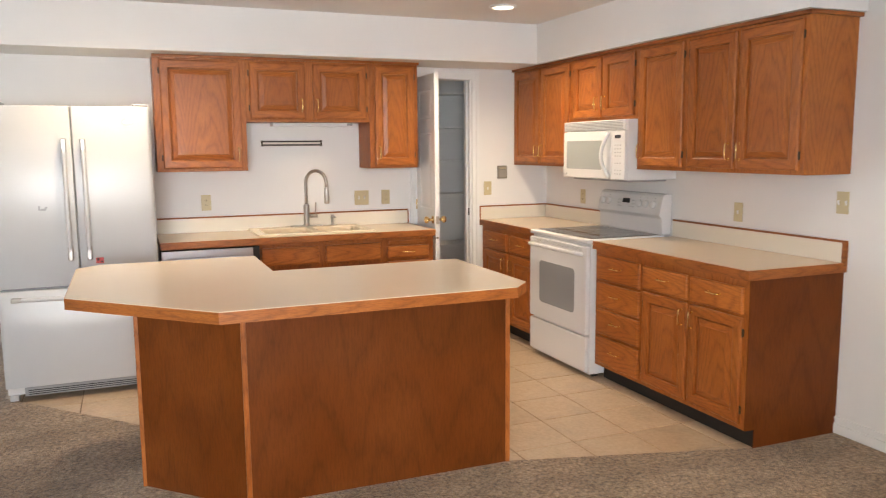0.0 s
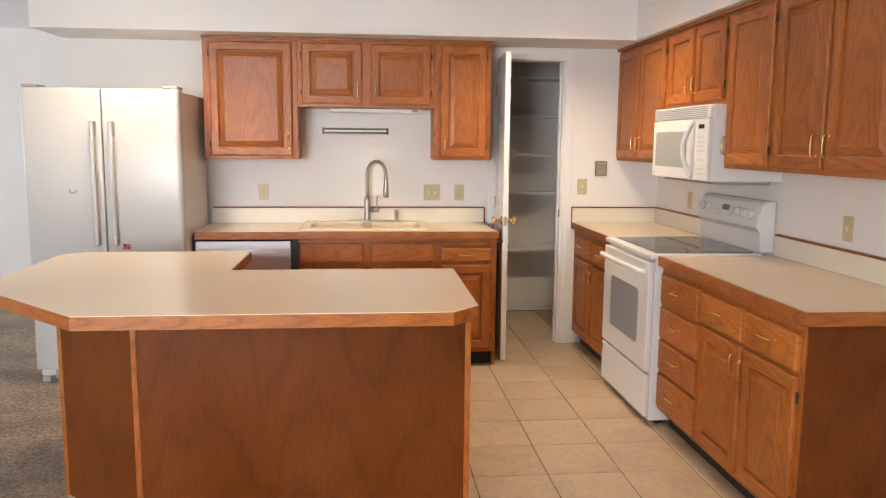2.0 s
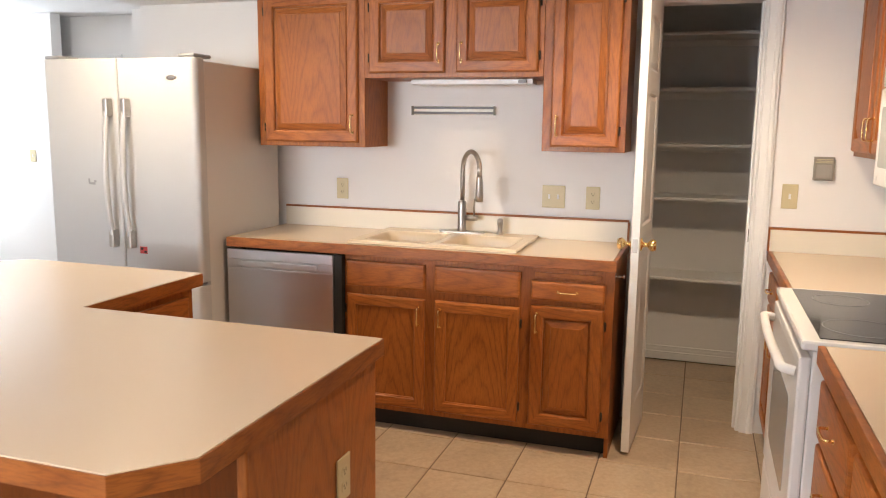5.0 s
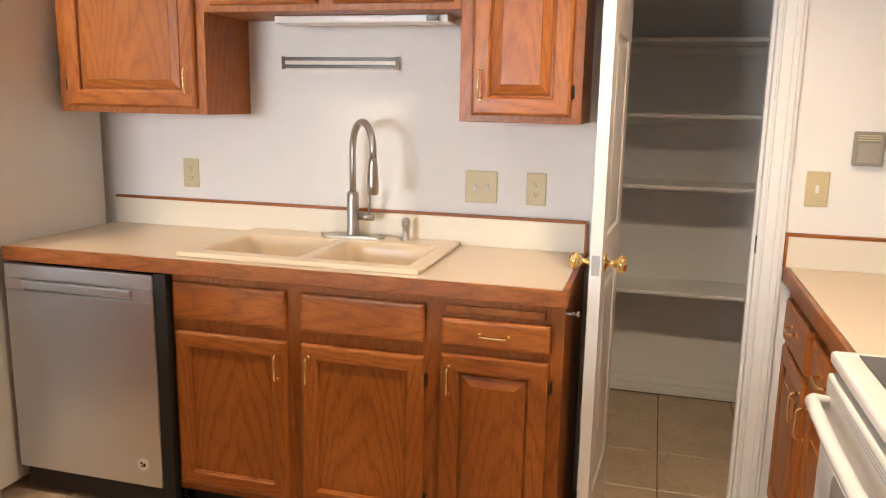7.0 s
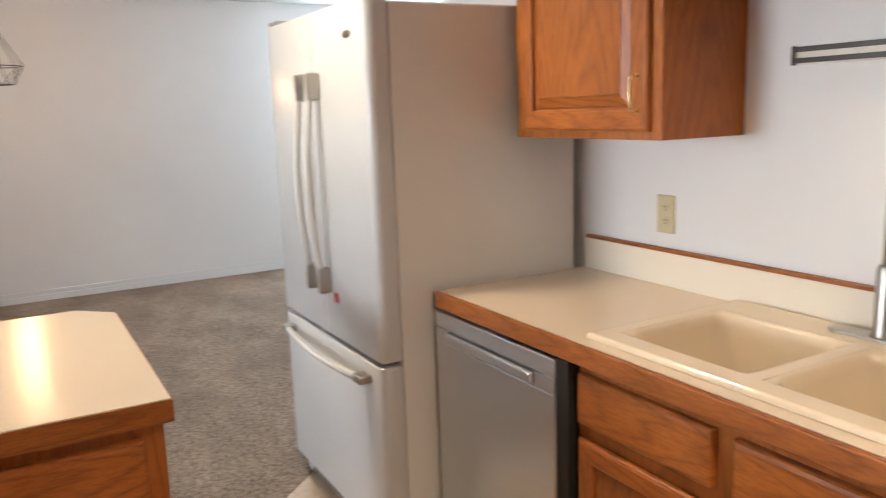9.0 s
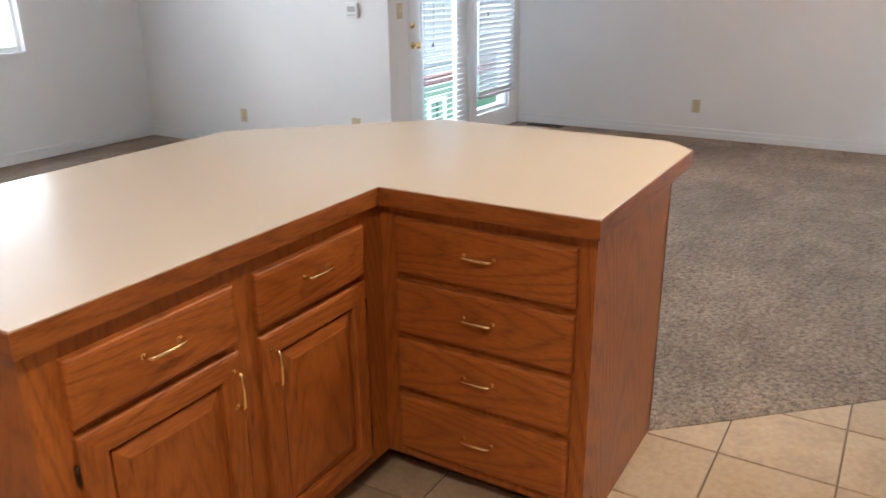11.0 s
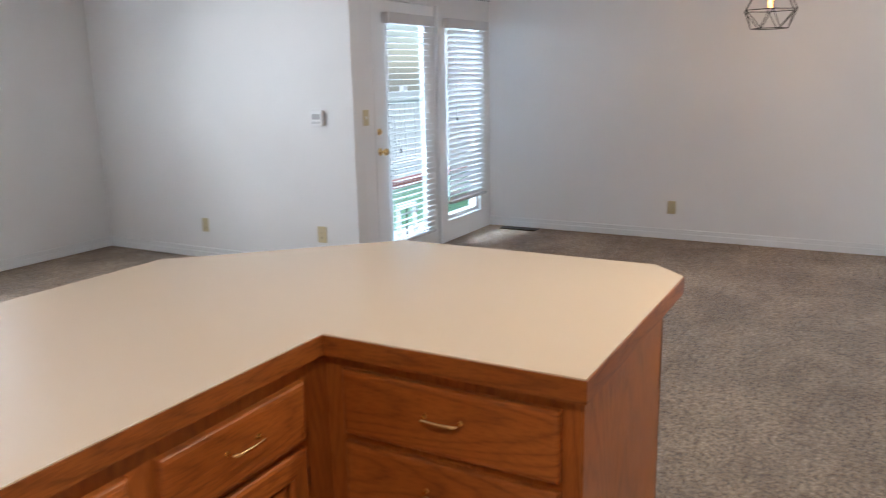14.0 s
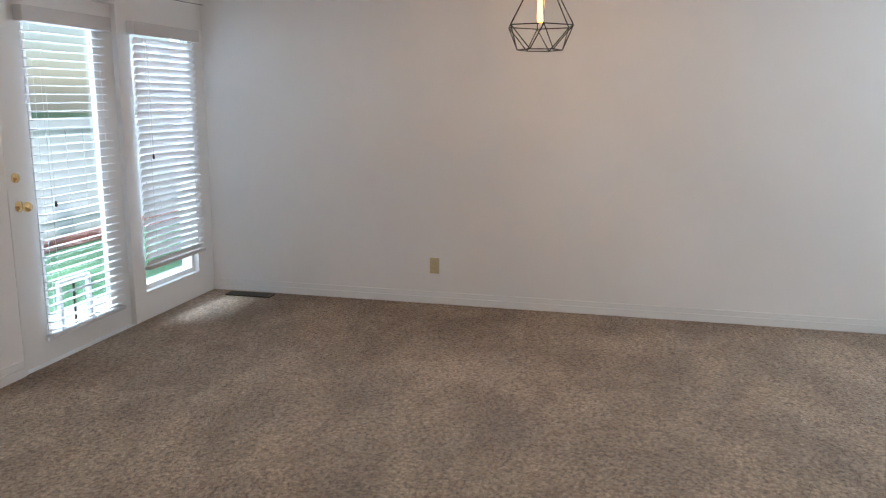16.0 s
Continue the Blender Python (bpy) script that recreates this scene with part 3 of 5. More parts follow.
right_base = base("base_cabinet", (3.4, 3.8, 0), "oak base cabinet with four drawers and two doors beside the range", "cabinet", "oak base cabinets")
boxes("body", [((RF, 3.125, 0.10), (3.698, 4.466, 0.866))], OAK_V, right_base, 0.002)
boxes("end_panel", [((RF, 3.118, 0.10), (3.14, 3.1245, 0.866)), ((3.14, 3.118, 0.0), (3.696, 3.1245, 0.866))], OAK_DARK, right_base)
toe(right_base, (RF + 0.07, 3.1255, 0.0), (RF + 0.09, 4.462, 0.0995))
drawer_stack(right_base, RF - 0.001, 4.213, 0.445, -90, "y")
front(right_base, "drawer", (RF - 0.001, 3.760, 0.758), 0.385, 0.135, -90, (0, 0.01, False))
front(right_base, "drawer", (RF - 0.001, 3.348, 0.758), 0.385, 0.135, -90, (0, 0.01, False))
front(right_base, "door", (RF - 0.001, 3.760, 0.400), 0.385, 0.544, -90, (0.165, 0.19, True), -1)
front(right_base, "door", (RF - 0.001, 3.348, 0.400), 0.385, 0.544, -90, (-0.165, 0.19, True), 1)

corner_base = base("base_cabinet", (3.4, 5.7, 0), "oak base cabinet with two drawers and two doors in the corner", "cabinet", "oak base cabinets")
carcass(corner_base, (RF, 5.243, 0.10), (3.698, WALL_Y - 0.002, 0.866))
toe(corner_base, (RF + 0.07, 5.245, 0.0), (RF + 0.09, WALL_Y - 0.003, 0.0995))
for c, s in ((5.47, 1), (5.935, -1)):
    front(corner_base, "drawer", (RF - 0.001, c, 0.758), 0.40, 0.135, -90, (0, 0.01, False))
    front(corner_base, "door", (RF - 0.001, c, 0.400), 0.40, 0.544, -90, (-s * 0.172, 0.19, True), s)


# countertops: oak edge with a laminate sheet
sink_top = base("countertop", (1.43, 5.9, 0.868), "cream laminate counter with an oak front edge and low splashback", "countertop", "cream counters")
CX0, CX1, CY0 = 0.466, 2.408, 5.594
KX0, KX1, KY0, KY1 = 1.135, 1.935, 5.668, 6.165   # cut-out for the sink
boxes("laminate", [((CX0, CY0 + 0.018, 0.868), (KX0, UB, COUNTER)), ((KX1, CY0 + 0.018, 0.868), (CX1 - 0.018, UB, COUNTER)),
                   ((KX0, CY0 + 0.018, 0.868), (KX1, KY0, COUNTER)), ((KX0, KY1, 0.868), (KX1, UB, COUNTER))], LAMINATE, sink_top)
boxes("wood_edge", [((CX0, CY0, 0.866), (CX1, CY0 + 0.0175, 0.9155)), ((CX1 - 0.0175, CY0 + 0.018, 0.866), (CX1, UB, 0.9155))], OAK_EDGE, sink_top, 0.004)
box("splashback", (0.475, WALL_Y - 0.021, COUNTER + 0.0005), (2.395, WALL_Y - 0.001, 1.018), SPLASH, sink_top)
boxes("splash_strip", [((0.475, WALL_Y - 0.023, 1.0185), (2.401, WALL_Y - 0.001, 1.029)), ((2.3955, WALL_Y - 0.023, COUNTER + 0.001), (2.405, WALL_Y - 0.001, 1.018))], OAK_EDGE, sink_top, 0.001)

right_top = base("countertop", (3.37, 3.8, 0.868), "cream laminate counter with an oak edge beside the range", "countertop", "cream counters")
RX = 3.050
box("laminate", (RX + 0.018, 3.122, 0.868), (EB, 4.466, COUNTER), LAMINATE, right_top)
bm = bmesh.new()
add_prism(bm, [(RX, 3.105), (RX + 0.0175, 3.105), (RX + 0.0175, 4.466), (RX, 4.466)], 0.866, 0.9155, 0.003)
add_prism(bm, [(RX + 0.0178, 3.105), (EB, 3.105), (EB, 3.1215), (RX + 0.0178, 3.1215)], 0.866, 0.9155, 0.003)
finish("wood_edge", bm, OAK_EDGE, right_top)
box("splashback", (EB - 0.020, 3.122, COUNTER + 0.0005), (EB, 4.466, 1.018), SPLASH, right_top)
boxes("splash_strip", [((EB - 0.022, 3.105, 1.0185), (EB, 4.466, 1.029)), ((EB - 0.024, 3.103, 0.868), (EB, 3.1215, 1.0183))], OAK_EDGE, right_top, 0.001)

corner_top = base("countertop", (3.37, 5.72, 0.868), "cream laminate corner counter with an oak edge", "countertop", "cream counters")
box("laminate", (RX + 0.018, 5.240, 0.868), (EB, UB, COUNTER), LAMINATE, corner_top)
box("wood_edge", (RX, 5.240, 0.866), (RX + 0.0175, UB, 0.9155), OAK_EDGE, corner_top, 0.003)
boxes("splashback", [((EB - 0.020, 5.240, COUNTER + 0.0005), (EB, UB, 1.018)), ((RX + 0.005, UB - 0.020, COUNTER + 0.0005), (EB - 0.0205, UB, 1.018))], SPLASH, corner_top)
boxes("splash_strip", [((EB - 0.022, 5.240, 1.0185), (EB, UB, 1.029)), ((RX + 0.003, UB - 0.022, 1.0185), (EB - 0.0225, UB, 1.029)), ((RX - 0.004, UB - 0.022, 0.916), (RX + 0.0045, UB, 1.029))], OAK_EDGE, corner_top, 0.001)

# island
island = base("kitchen_island", (1.1, 4.0, 0), "L-shaped oak kitchen island with an overhanging cream laminate top", "kitchen island")
IX, IY = 0.905, 4.098
bm = bmesh.new()
add_prism(bm, [(1.925, 3.472), (0.692, 3.472), (0.290, 3.874), (0.290, 4.705), (IX, 4.705), (IX, IY), (1.925, IY)], 0.088, 0.866)
finish("body", bm, OAK_V, island)
bm = bmesh.new()
add_prism(bm, [(1.920, 3.476), (0.694, 3.476), (0.294, 3.878), (0.294, 4.700), (IX - 0.095, 4.700), (IX - 0.095, IY - 0.095), (1.920, IY - 0.095)], 0.0, 0.0875)
finish("toe_kick", bm, BLACK, island)
# thin sheets over the outer faces, down to the floor, some in darker, redder oak
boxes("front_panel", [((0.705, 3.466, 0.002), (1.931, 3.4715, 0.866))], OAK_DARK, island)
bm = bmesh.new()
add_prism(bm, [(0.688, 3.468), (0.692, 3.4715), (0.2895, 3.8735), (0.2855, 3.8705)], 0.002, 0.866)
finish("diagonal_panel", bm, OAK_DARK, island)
boxes("side_panel", [((1.9255, 3.4718, 0.002), (1.931, IY - 0.075, 0.866)), ((1.9255, IY - 0.0748, 0.10), (1.931, IY, 0.866))], OAK_V, island)
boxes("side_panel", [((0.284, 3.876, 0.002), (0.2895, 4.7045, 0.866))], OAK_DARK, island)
boxes("side_panel", [((0.284, 4.7055, 0.002), (IX - 0.075, 4.711, 0.866)), ((IX - 0.0748, 4.7055, 0.10), (IX, 4.711, 0.866))], OAK_V, island)
for cx, cy in ((0.700, 3.468), (1.929, 3.468), (0.288, 4.708), (0.290, 3.868)):
    box("corner_moulding", (cx - 0.011, cy - 0.008, 0.002), (cx + 0.011, cy + 0.003, 0.866), OAK_V, island, 0.003)
for c, side in ((1.668, -1), (1.207, 1)):
    front(island, "drawer", (c, IY + 0.001, 0.758), 0.395, 0.135, 180, (0, 0.01, False))
    front(island, "door", (c, IY + 0.001, 0.400), 0.395, 0.544, 180, (-side * 0.17, 0.19, True), side)
drawer_stack(island, IX + 0.001, 4.410, 0.515, 90, "y")
TOP = [(1.946, 4.123), (1.946, 3.312), (1.845, 3.202), (0.579, 3.202), (0.017, 3.764), (0.017, 4.628), (0.119, 4.728), (0.945, 4.728), (0.945, 4.123)]
bm = bmesh.new()
add_prism(bm, TOP[::-1], 0.866, 0.912, 0.0)
finish("wood_edge", bm, OAK_EDGE, island)
INSET = [(1.943, 4.120), (1.943, 3.3133), (1.8437, 3.205), (0.5802, 3.205), (0.020, 3.7652), (0.020, 4.6268), (0.1202, 4.725), (0.942, 4.725), (0.942, 4.120)]
bm = bmesh.new()
add_prism(bm, INSET[::-1], 0.9122, COUNTER, 0.001)
finish("laminate", bm, LAMINATE, island)

# ---- refrigerator ----
fridge = base("refrigerator", (-0.01, 5.8, 0), "white french-door refrigerator with a bottom freezer drawer", "refrigerator")
FX0, FX1, FY, FB = -0.462, 0.446, 5.416, 5.484
box("body", (FX0 + 0.004, FB + 0.006, 0.035), (FX1 - 0.004, 6.165, 1.775), FRIDGE_SIDE, fridge, 0.006)
box("gasket", (FX0 + 0.02, FB - 0.004, 0.10), (FX1 - 0.02, FB + 0.008, 1.765), GREY, fridge)


def fridge_door(name, x0, x1, z0, z1):
    """A leaf with its outer upright edges well rounded, its face slightly bowed, and soft rims."""
    r0, r1 = (0.030 if x0 == FX0 else 0.010), (0.030 if x1 == FX1 else 0.010)
    front_line = [(x0, FB), *((x0 + r0 * (1 - math.cos(a)), FY + r0 * (1 - math.sin(a))) for a in (0, 0.26, 0.52, 0.79, 1.05, 1.31, 1.57)),
                  *((x1 - r1 * (1 - math.cos(a)), FY + r1 * (1 - math.sin(a))) for a in (1.57, 1.31, 1.05, 0.79, 0.52, 0.26, 0)), (x1, FB)]
    bm = bmesh.new()
    rings = [[bm.verts.new((min(max(x, x0 + d), x1 - d), max(y, FY + d), z)) for x, y in front_line] for z, d in
             ((z0, 0.007), (z0 + 0.002, 0.003), (z0 + 0.007, 0.0), (z1 - 0.007, 0.0), (z1 - 0.002, 0.003), (z1, 0.007))]
    k = len(front_line)
    for a, c in zip(rings, rings[1:]):
        for q in range(k):
            f = bm.faces.new((a[q], a[(q + 1) % k], c[(q + 1) % k], c[q]))
            f.smooth = 0 < q < k - 2
    bm.faces.new(rings[0][::-1])
    bm.faces.new(rings[-1])
    bmesh.ops.recalc_face_normals(bm, faces=bm.faces)
    return finish(name, bm, FRIDGE_WHITE, fridge)


left_leaf = fridge_door("door", FX0, -0.008, 0.705, 1.788)
right_leaf = fridge_door("door", -0.002, FX1, 0.705, 1.788)
freezer = fridge_door("freezer_drawer", FX0, FX1, 0.095, 0.690)


def sub(ob, parent_part):
    ob.parent = parent_part
    ob.matrix_parent_inverse = (fridge.matrix_basis @ parent_part.matrix_parent_inverse @ parent_part.matrix_basis).inverted()
    return ob


for leaf, hx in ((left_leaf, -0.050), (right_leaf, 0.055)):
    pts = [(hx, FY - 0.030 - 0.026 * math.sin(math.pi * k / 12), 0.905 + 0.645 * k / 12) for k in range(13)]
    sub(tube("handle", pts, 0.0135, FRIDGE_WHITE, sides=10), leaf)
    for z in (0.905, 1.55):
        bm = bmesh.new()
        add_box(bm, (hx - 0.015, FY - 0.045, z - 0.045), (hx + 0.015, FY - 0.0005, z + 0.045), 0.007, 2)
        sub(tagged(finish("handle_end", bm, NICKEL), "brushed metal handle end"), leaf)
pts = [(-0.36 + 0.70 * k / 14, FY - 0.030 - 0.028 * math.sin(math.pi * k / 14), 0.640) for k in range(15)]
sub(tube("handle", pts, 0.0135, FRIDGE_WHITE, sides=10), freezer)
for x in (-0.36, 0.34):
    bm = bmesh.new()
    add_box(bm, (x - 0.03, FY - 0.045, 0.626), (x + 0.03, FY - 0.0005, 0.654), 0.007, 2)
    sub(tagged(finish("handle_end", bm, NICKEL), "brushed metal handle end"), freezer)
bm = bmesh.new()
add_lathe(bm, [(0.030, 0), (0.030, 0.002), (0.022, 0.0035)], Matrix.Translation((0.312, FY, 1.693)) @ Matrix.Rotation(math.pi / 2, 4, "X") @ Matrix.Diagonal((1, 0.42, 1, 1)), 20)
finish("badge", bm, CHROME, fridge)
boxes("sticker", [((0.086, FY - 0.001, 0.833), (0.130, FY - 0.0002, 0.868))], RED, fridge)
boxes("sticker_print", [((0.092, FY - 0.0016, 0.850), (0.106, FY - 0.0011, 0.864)), ((0.112, FY - 0.0016, 0.838), (0.126, FY - 0.0011, 0.848))], BLACK, fridge)
boxes("scuff_mark", [((-0.210, FY - 0.001, 1.170), (-0.200, FY - 0.0002, 1.198)), ((-0.199, FY - 0.001, 1.168), (-0.168, FY - 0.0002, 1.180)), ((-0.176, FY - 0.001, 1.1805), (-0.160, FY - 0.0002, 1.190))], GREY, fridge)
for x0 in (FX0 + 0.01, FX1 - 0.10):
    box("hinge_cap", (x0, FY + 0.01, 1.789), (x0 + 0.09, FB + 0.08, 1.806), GREY, fridge, 0.006)
box("base_grille", (FX0 + 0.10, FB - 0.03, 0.03), (FX1 - 0.02, FB + 0.004, 0.085), GREY, fridge, 0.004)
boxes("grille_slot", [((FX0 + 0.12, FB - 0.032, 0.040 + 0.012 * k), (FX1 - 0.04, FB - 0.0303, 0.045 + 0.012 * k)) for k in range(3)], BLACK, fridge)
for x in (FX0 + 0.04, FX1 - 0.04):
    box("foot", (x - 0.025, FB - 0.02, 0.0035 if x < 0 else 0.0), (x + 0.025, FB + 0.05, 0.036), FRIDGE_WHITE, fridge, 0.003)
    box("foot", (x - 0.025, 6.08, 0.0), (x + 0.025, 6.14, 0.036), GREY, fridge, 0.003)

# ---- dishwasher ----
dw = base("dishwasher", (0.79, 5.9, 0), "stainless steel dishwasher with a pocket bar handle under the counter", "dishwasher")
box("tub", (0.480, 5.62, 0.02), (1.060, 6.18, 0.845), BLACK, dw)
bm = bmesh.new()
add_box(bm, (0.470, 5.594, 0.105), (1.062, 5.6195, 0.765), 0.004)
add_box(bm, (0.470, 5.594, 0.806), (1.062, 5.6195, 0.856), 0.004)
add_box(bm, (0.470, 5.594, 0.7652), (0.548, 5.6195, 0.8058))
add_box(bm, (0.984, 5.594, 0.7652), (1.062, 5.6195, 0.8058))
finish("door", bm, STEEL, dw)
box("handle_pocket", (0.549, 5.606, 0.766), (0.983, 5.6195, 0.805), STEEL, dw)
bm = bmesh.new()
add_box(bm, (0.550, 5.578, 0.774), (0.982, 5.594, 0.803), 0.005)
finish("handle", bm, STEEL, dw)
box("toe_kick", (0.50, 5.66, 0.001), (1.10, 5.68, 0.104), BLACK, dw)
box("side_gap", (1.063, 5.600, 0.03), (1.1075, 5.64, 0.862), BLACK, dw)
bm = bmesh.new()
add_lathe(bm, [(0.023, 0), (0.023, 0.0012)], Matrix.Translation((0.99, 5.5938, 0.185)) @ Matrix.Rotation(math.pi / 2, 4, "X"), 20)
finish("round_sticker", bm, TRIM, dw)
boxes("sticker_print", [((0.980, 5.5915, 0.186), (0.988, 5.5923, 0.194)), ((0.991, 5.5915, 0.178), (1.000, 5.5923, 0.190)), ((0.982, 5.5915, 0.176), (0.989, 5.5923, 0.183))], BLACK, dw)

# ---- sink and faucet ----
sink = base("double_sink", (1.535, 5.92, 0.9), "cream double-bowl drop-in kitchen sink", "sink")
SX, SXE, SY, SYE, RIM = 1.118, 1.952, 5.650, 6.180, 0.931
BOWLS = [(1.168, 1.528), (1.566, 1.905)]
BY0, BY1 = 5.708, 6.055


def round_rect(x0, y0, x1, y1, r, z, k=6):
    out = []
    for cx, cy, a0 in ((x1 - r, y1 - r, 0), (x0 + r, y1 - r, 90), (x0 + r, y0 + r, 180), (x1 - r, y0 + r, 270)):
        for i in range(k + 1):
            a = radians(a0 + 90 * i / k)
            out.append((cx + r * math.cos(a), cy + r * math.sin(a), z))
    return out


bm = bmesh.new()
strips = [(SX, SY, SXE, BY0 - 0.001), (SX, BY1 + 0.001, SXE, SYE), (SX, BY0 - 0.001, BOWLS[0][0] - 0.001, BY1 + 0.001),
          (BOWLS[0][1] + 0.001, BY0 - 0.001, BOWLS[1][0] - 0.001, BY1 + 0.001), (BOWLS[1][1] + 0.001, BY0 - 0.001, SXE, BY1 + 0.001)]
for x0, y0, x1, y1 in strips:
    add_box(bm, (x0, y0, 0.9165), (x1, y1, RIM), 0.0)
bmesh.ops.remove_doubles(bm, verts=bm.verts, dist=0.0001)
edge = [e for e in bm.edges if all(abs(v.co.z - RIM) < 1e-5 for v in e.verts) and
        (all(abs(v.co.x - SX) < 1e-5 for v in e.verts) or all(abs(v.co.x - SXE) < 1e-5 for v in e.verts) or all(abs(v.co.y - SY) < 1e-5 for v in e.verts) or all(abs(v.co.y - SYE) < 1e-5 for v in e.verts))]
bmesh.ops.bevel(bm, geom=edge, offset=0.007, segments=3, affect="EDGES", profile=0.5)
finish("rim", bm, SINK, sink)
for x0, x1 in BOWLS:
    bm = bmesh.new()
    rings = []
    for ins, z, r in ((0.0, RIM - 0.0005, 0.002), (0.004, RIM - 0.002, 0.045), (0.010, RIM - 0.009, 0.048), (0.013, RIM - 0.03, 0.05), (0.025, 0.790, 0.055), (0.032, 0.770, 0.06), (0.055, 0.756, 0.06)):
        rings.append([bm.verts.new(p) for p in round_rect(x0 + ins, BY0 + ins, x1 - ins, BY1 - ins, r, z)])
    for a, c in zip(rings, rings[1:]):
        for k in range(len(a)):
            f = bm.faces.new((a[k], a[(k + 1) % len(a)], c[(k + 1) % len(a)], c[k]))
            f.smooth = True
    bm.faces.new(rings[-1])
    bmesh.ops.recalc_face_normals(bm, faces=bm.faces)
    for f in bm.faces:
        f.normal_flip()
    finish("bowl", bm, SINK, sink)
    bm = bmesh.new()
    add_lathe(bm, [(0.042, 0), (0.042, 0.002), (0.030, 0.001)], Matrix.Translation(((x0 + x1) / 2, 5.88, 0.7565)), 20)
    finish("drain", bm, CHROME, sink)

faucet = base("kitchen_faucet", (1.552, 6.122, RIM), "brushed nickel pull-down gooseneck faucet on a deck plate", "faucet")
bm = bmesh.new()
for k, z in ((0, RIM + 0.0005),):
    add_prism(bm, [(p[0], p[1]) for p in round_rect(1.427, 6.095, 1.677, 6.149, 0.026, 0)], z, z + 0.008, 0.003)
finish("deck_plate", bm, NICKEL, faucet)
FXc, FYc = 1.552, 6.122
bm = bmesh.new()
add_lathe(bm, [(0.027, RIM + 0.0085), (0.025, RIM + 0.014), (0.0225, RIM + 0.02), (0.0225, RIM + 0.155), (0.0205, RIM + 0.165), (0.0165, RIM + 0.170)], Matrix.Translation((FXc, FYc, 0)))
finish("column", bm, NICKEL, faucet)
ux, uy = 0.69, -0.72
R, ZC = 0.093, 1.262
pts = [(FXc, FYc, RIM + 0.168), (FXc, FYc, 1.18)] + [(FXc + ux * R * (1 - math.cos(a)), FYc + uy * R * (1 - math.cos(a)), ZC + R * math.sin(a)) for a in [math.pi * k / 14 for k in range(15)]]
tip = Vector((FXc + ux * 2 * R, FYc + uy * 2 * R, 0))
pts += [(tip.x, tip.y, 1.235)]
tube("gooseneck", pts, 0.0125, NICKEL, faucet, 12)
bm = bmesh.new()
add_lathe(bm, [(0.014, 1.108), (0.0195, 1.112), (0.0205, 1.14), (0.018, 1.19), (0.0145, 1.225), (0.0145, 1.236)], Matrix.Translation((tip.x, tip.y, 0)))
finish("spray_head", bm, NICKEL, faucet)
bm = bmesh.new()
add_tube(bm, [(FXc + 0.0225, FYc, 1.010), (FXc + 0.082, FYc - 0.006, 1.010)], 0.0145, 12)
add_tube(bm, [(FXc + 0.066, FYc - 0.008, 1.018), (FXc + 0.070, FYc - 0.012, 1.112)], [0.0045, 0.0055], 8)
finish("lever", bm, NICKEL, faucet)
soap = base("soap_dispenser", (1.757, 6.128, RIM), "small brushed nickel soap dispenser pump", "soap dispenser")
bm = bmesh.new()
add_lathe(bm, [(0.020, RIM + 0.0005), (0.020, RIM + 0.005), (0.0125, RIM + 0.012), (0.0125, RIM + 0.045), (0.0155, RIM + 0.050), (0.0155, RIM + 0.074), (0.010, RIM + 0.082)], Matrix.Translation((1.757, 6.128, 0)))
finish("pump", bm, NICKEL, soap)
tube("spout", [(1.757, 6.116, RIM + 0.064), (1.764, 6.092, RIM + 0.066), (1.767, 6.080, RIM + 0.060)], 0.006, NICKEL, soap)

# ---- range ----
stove = base("electric_range", (3.35, 4.853, 0), "white electric range with a black glass cooktop and oven window", "range")
GY0, GY1, GX = 4.472, 5.234, 3.028
box("body", (GX + 0.012, GY0, 0.025), (3.685, GY1, 0.895), APPLIANCE, stove, 0.004)
boxes("foot", [((GX + 0.06, GY0 + 0.03, 0.0), (GX + 0.10, GY0 + 0.07, 0.026)), ((GX + 0.06, GY1 - 0.07, 0.0), (GX + 0.10, GY1 - 0.03, 0.026)), ((3.6, GY0 + 0.03, 0.0), (3.64, GY0 + 0.07, 0.026)), ((3.6, GY1 - 0.07, 0.0), (3.64, GY1 - 0.03, 0.026))], BLACK, stove)
box("cooktop", (GX - 0.018, GY0 - 0.001, 0.8955), (3.62, GY1 + 0.001, 0.924), APPLIANCE, stove, 0.008)
box("cooktop_glass", (GX + 0.030, GY0 + 0.030, 0.9243), (3.585, GY1 - 0.030, 0.9268), DARKGLASS, stove, 0.001)
for bx, by, br in ((3.19, 4.66, 0.105), (3.19, 5.05, 0.085), (3.45, 4.66, 0.085), (3.45, 5.05, 0.105)):
    bm = bmesh.new()
    add_tube(bm, [(bx + br * math.cos(k * math.tau / 40), by + br * math.sin(k * math.tau / 40), 0.9270) for k in range(40)], 0.0012, 4, True)
    finish("burner_ring", bm, GREY, stove)
box("oven_door", (GX - 0.020, GY0 + 0.004, 0.292), (GX + 0.0115, GY1 - 0.004, 0.876), APPLIANCE, stove, 0.007)
bm = bmesh.new()
rr = [(p[0], p[1]) for p in round_rect(4.615, 0.415, 5.085, 0.715, 0.03, 0)]
lo = [bm.verts.new((GX - 0.0215, y, z)) for y, z in rr]
hi = [bm.verts.new((GX - 0.0195, y, z)) for y, z in rr]
bm.faces.new(lo)
for k in range(len(rr)):
    bm.faces.new((lo[k], lo[(k + 1) % len(rr)], hi[(k + 1) % len(rr)], hi[k]))
bmesh.ops.recalc_face_normals(bm, faces=bm.faces)
finish("oven_window", bm, OVENGLASS, stove)
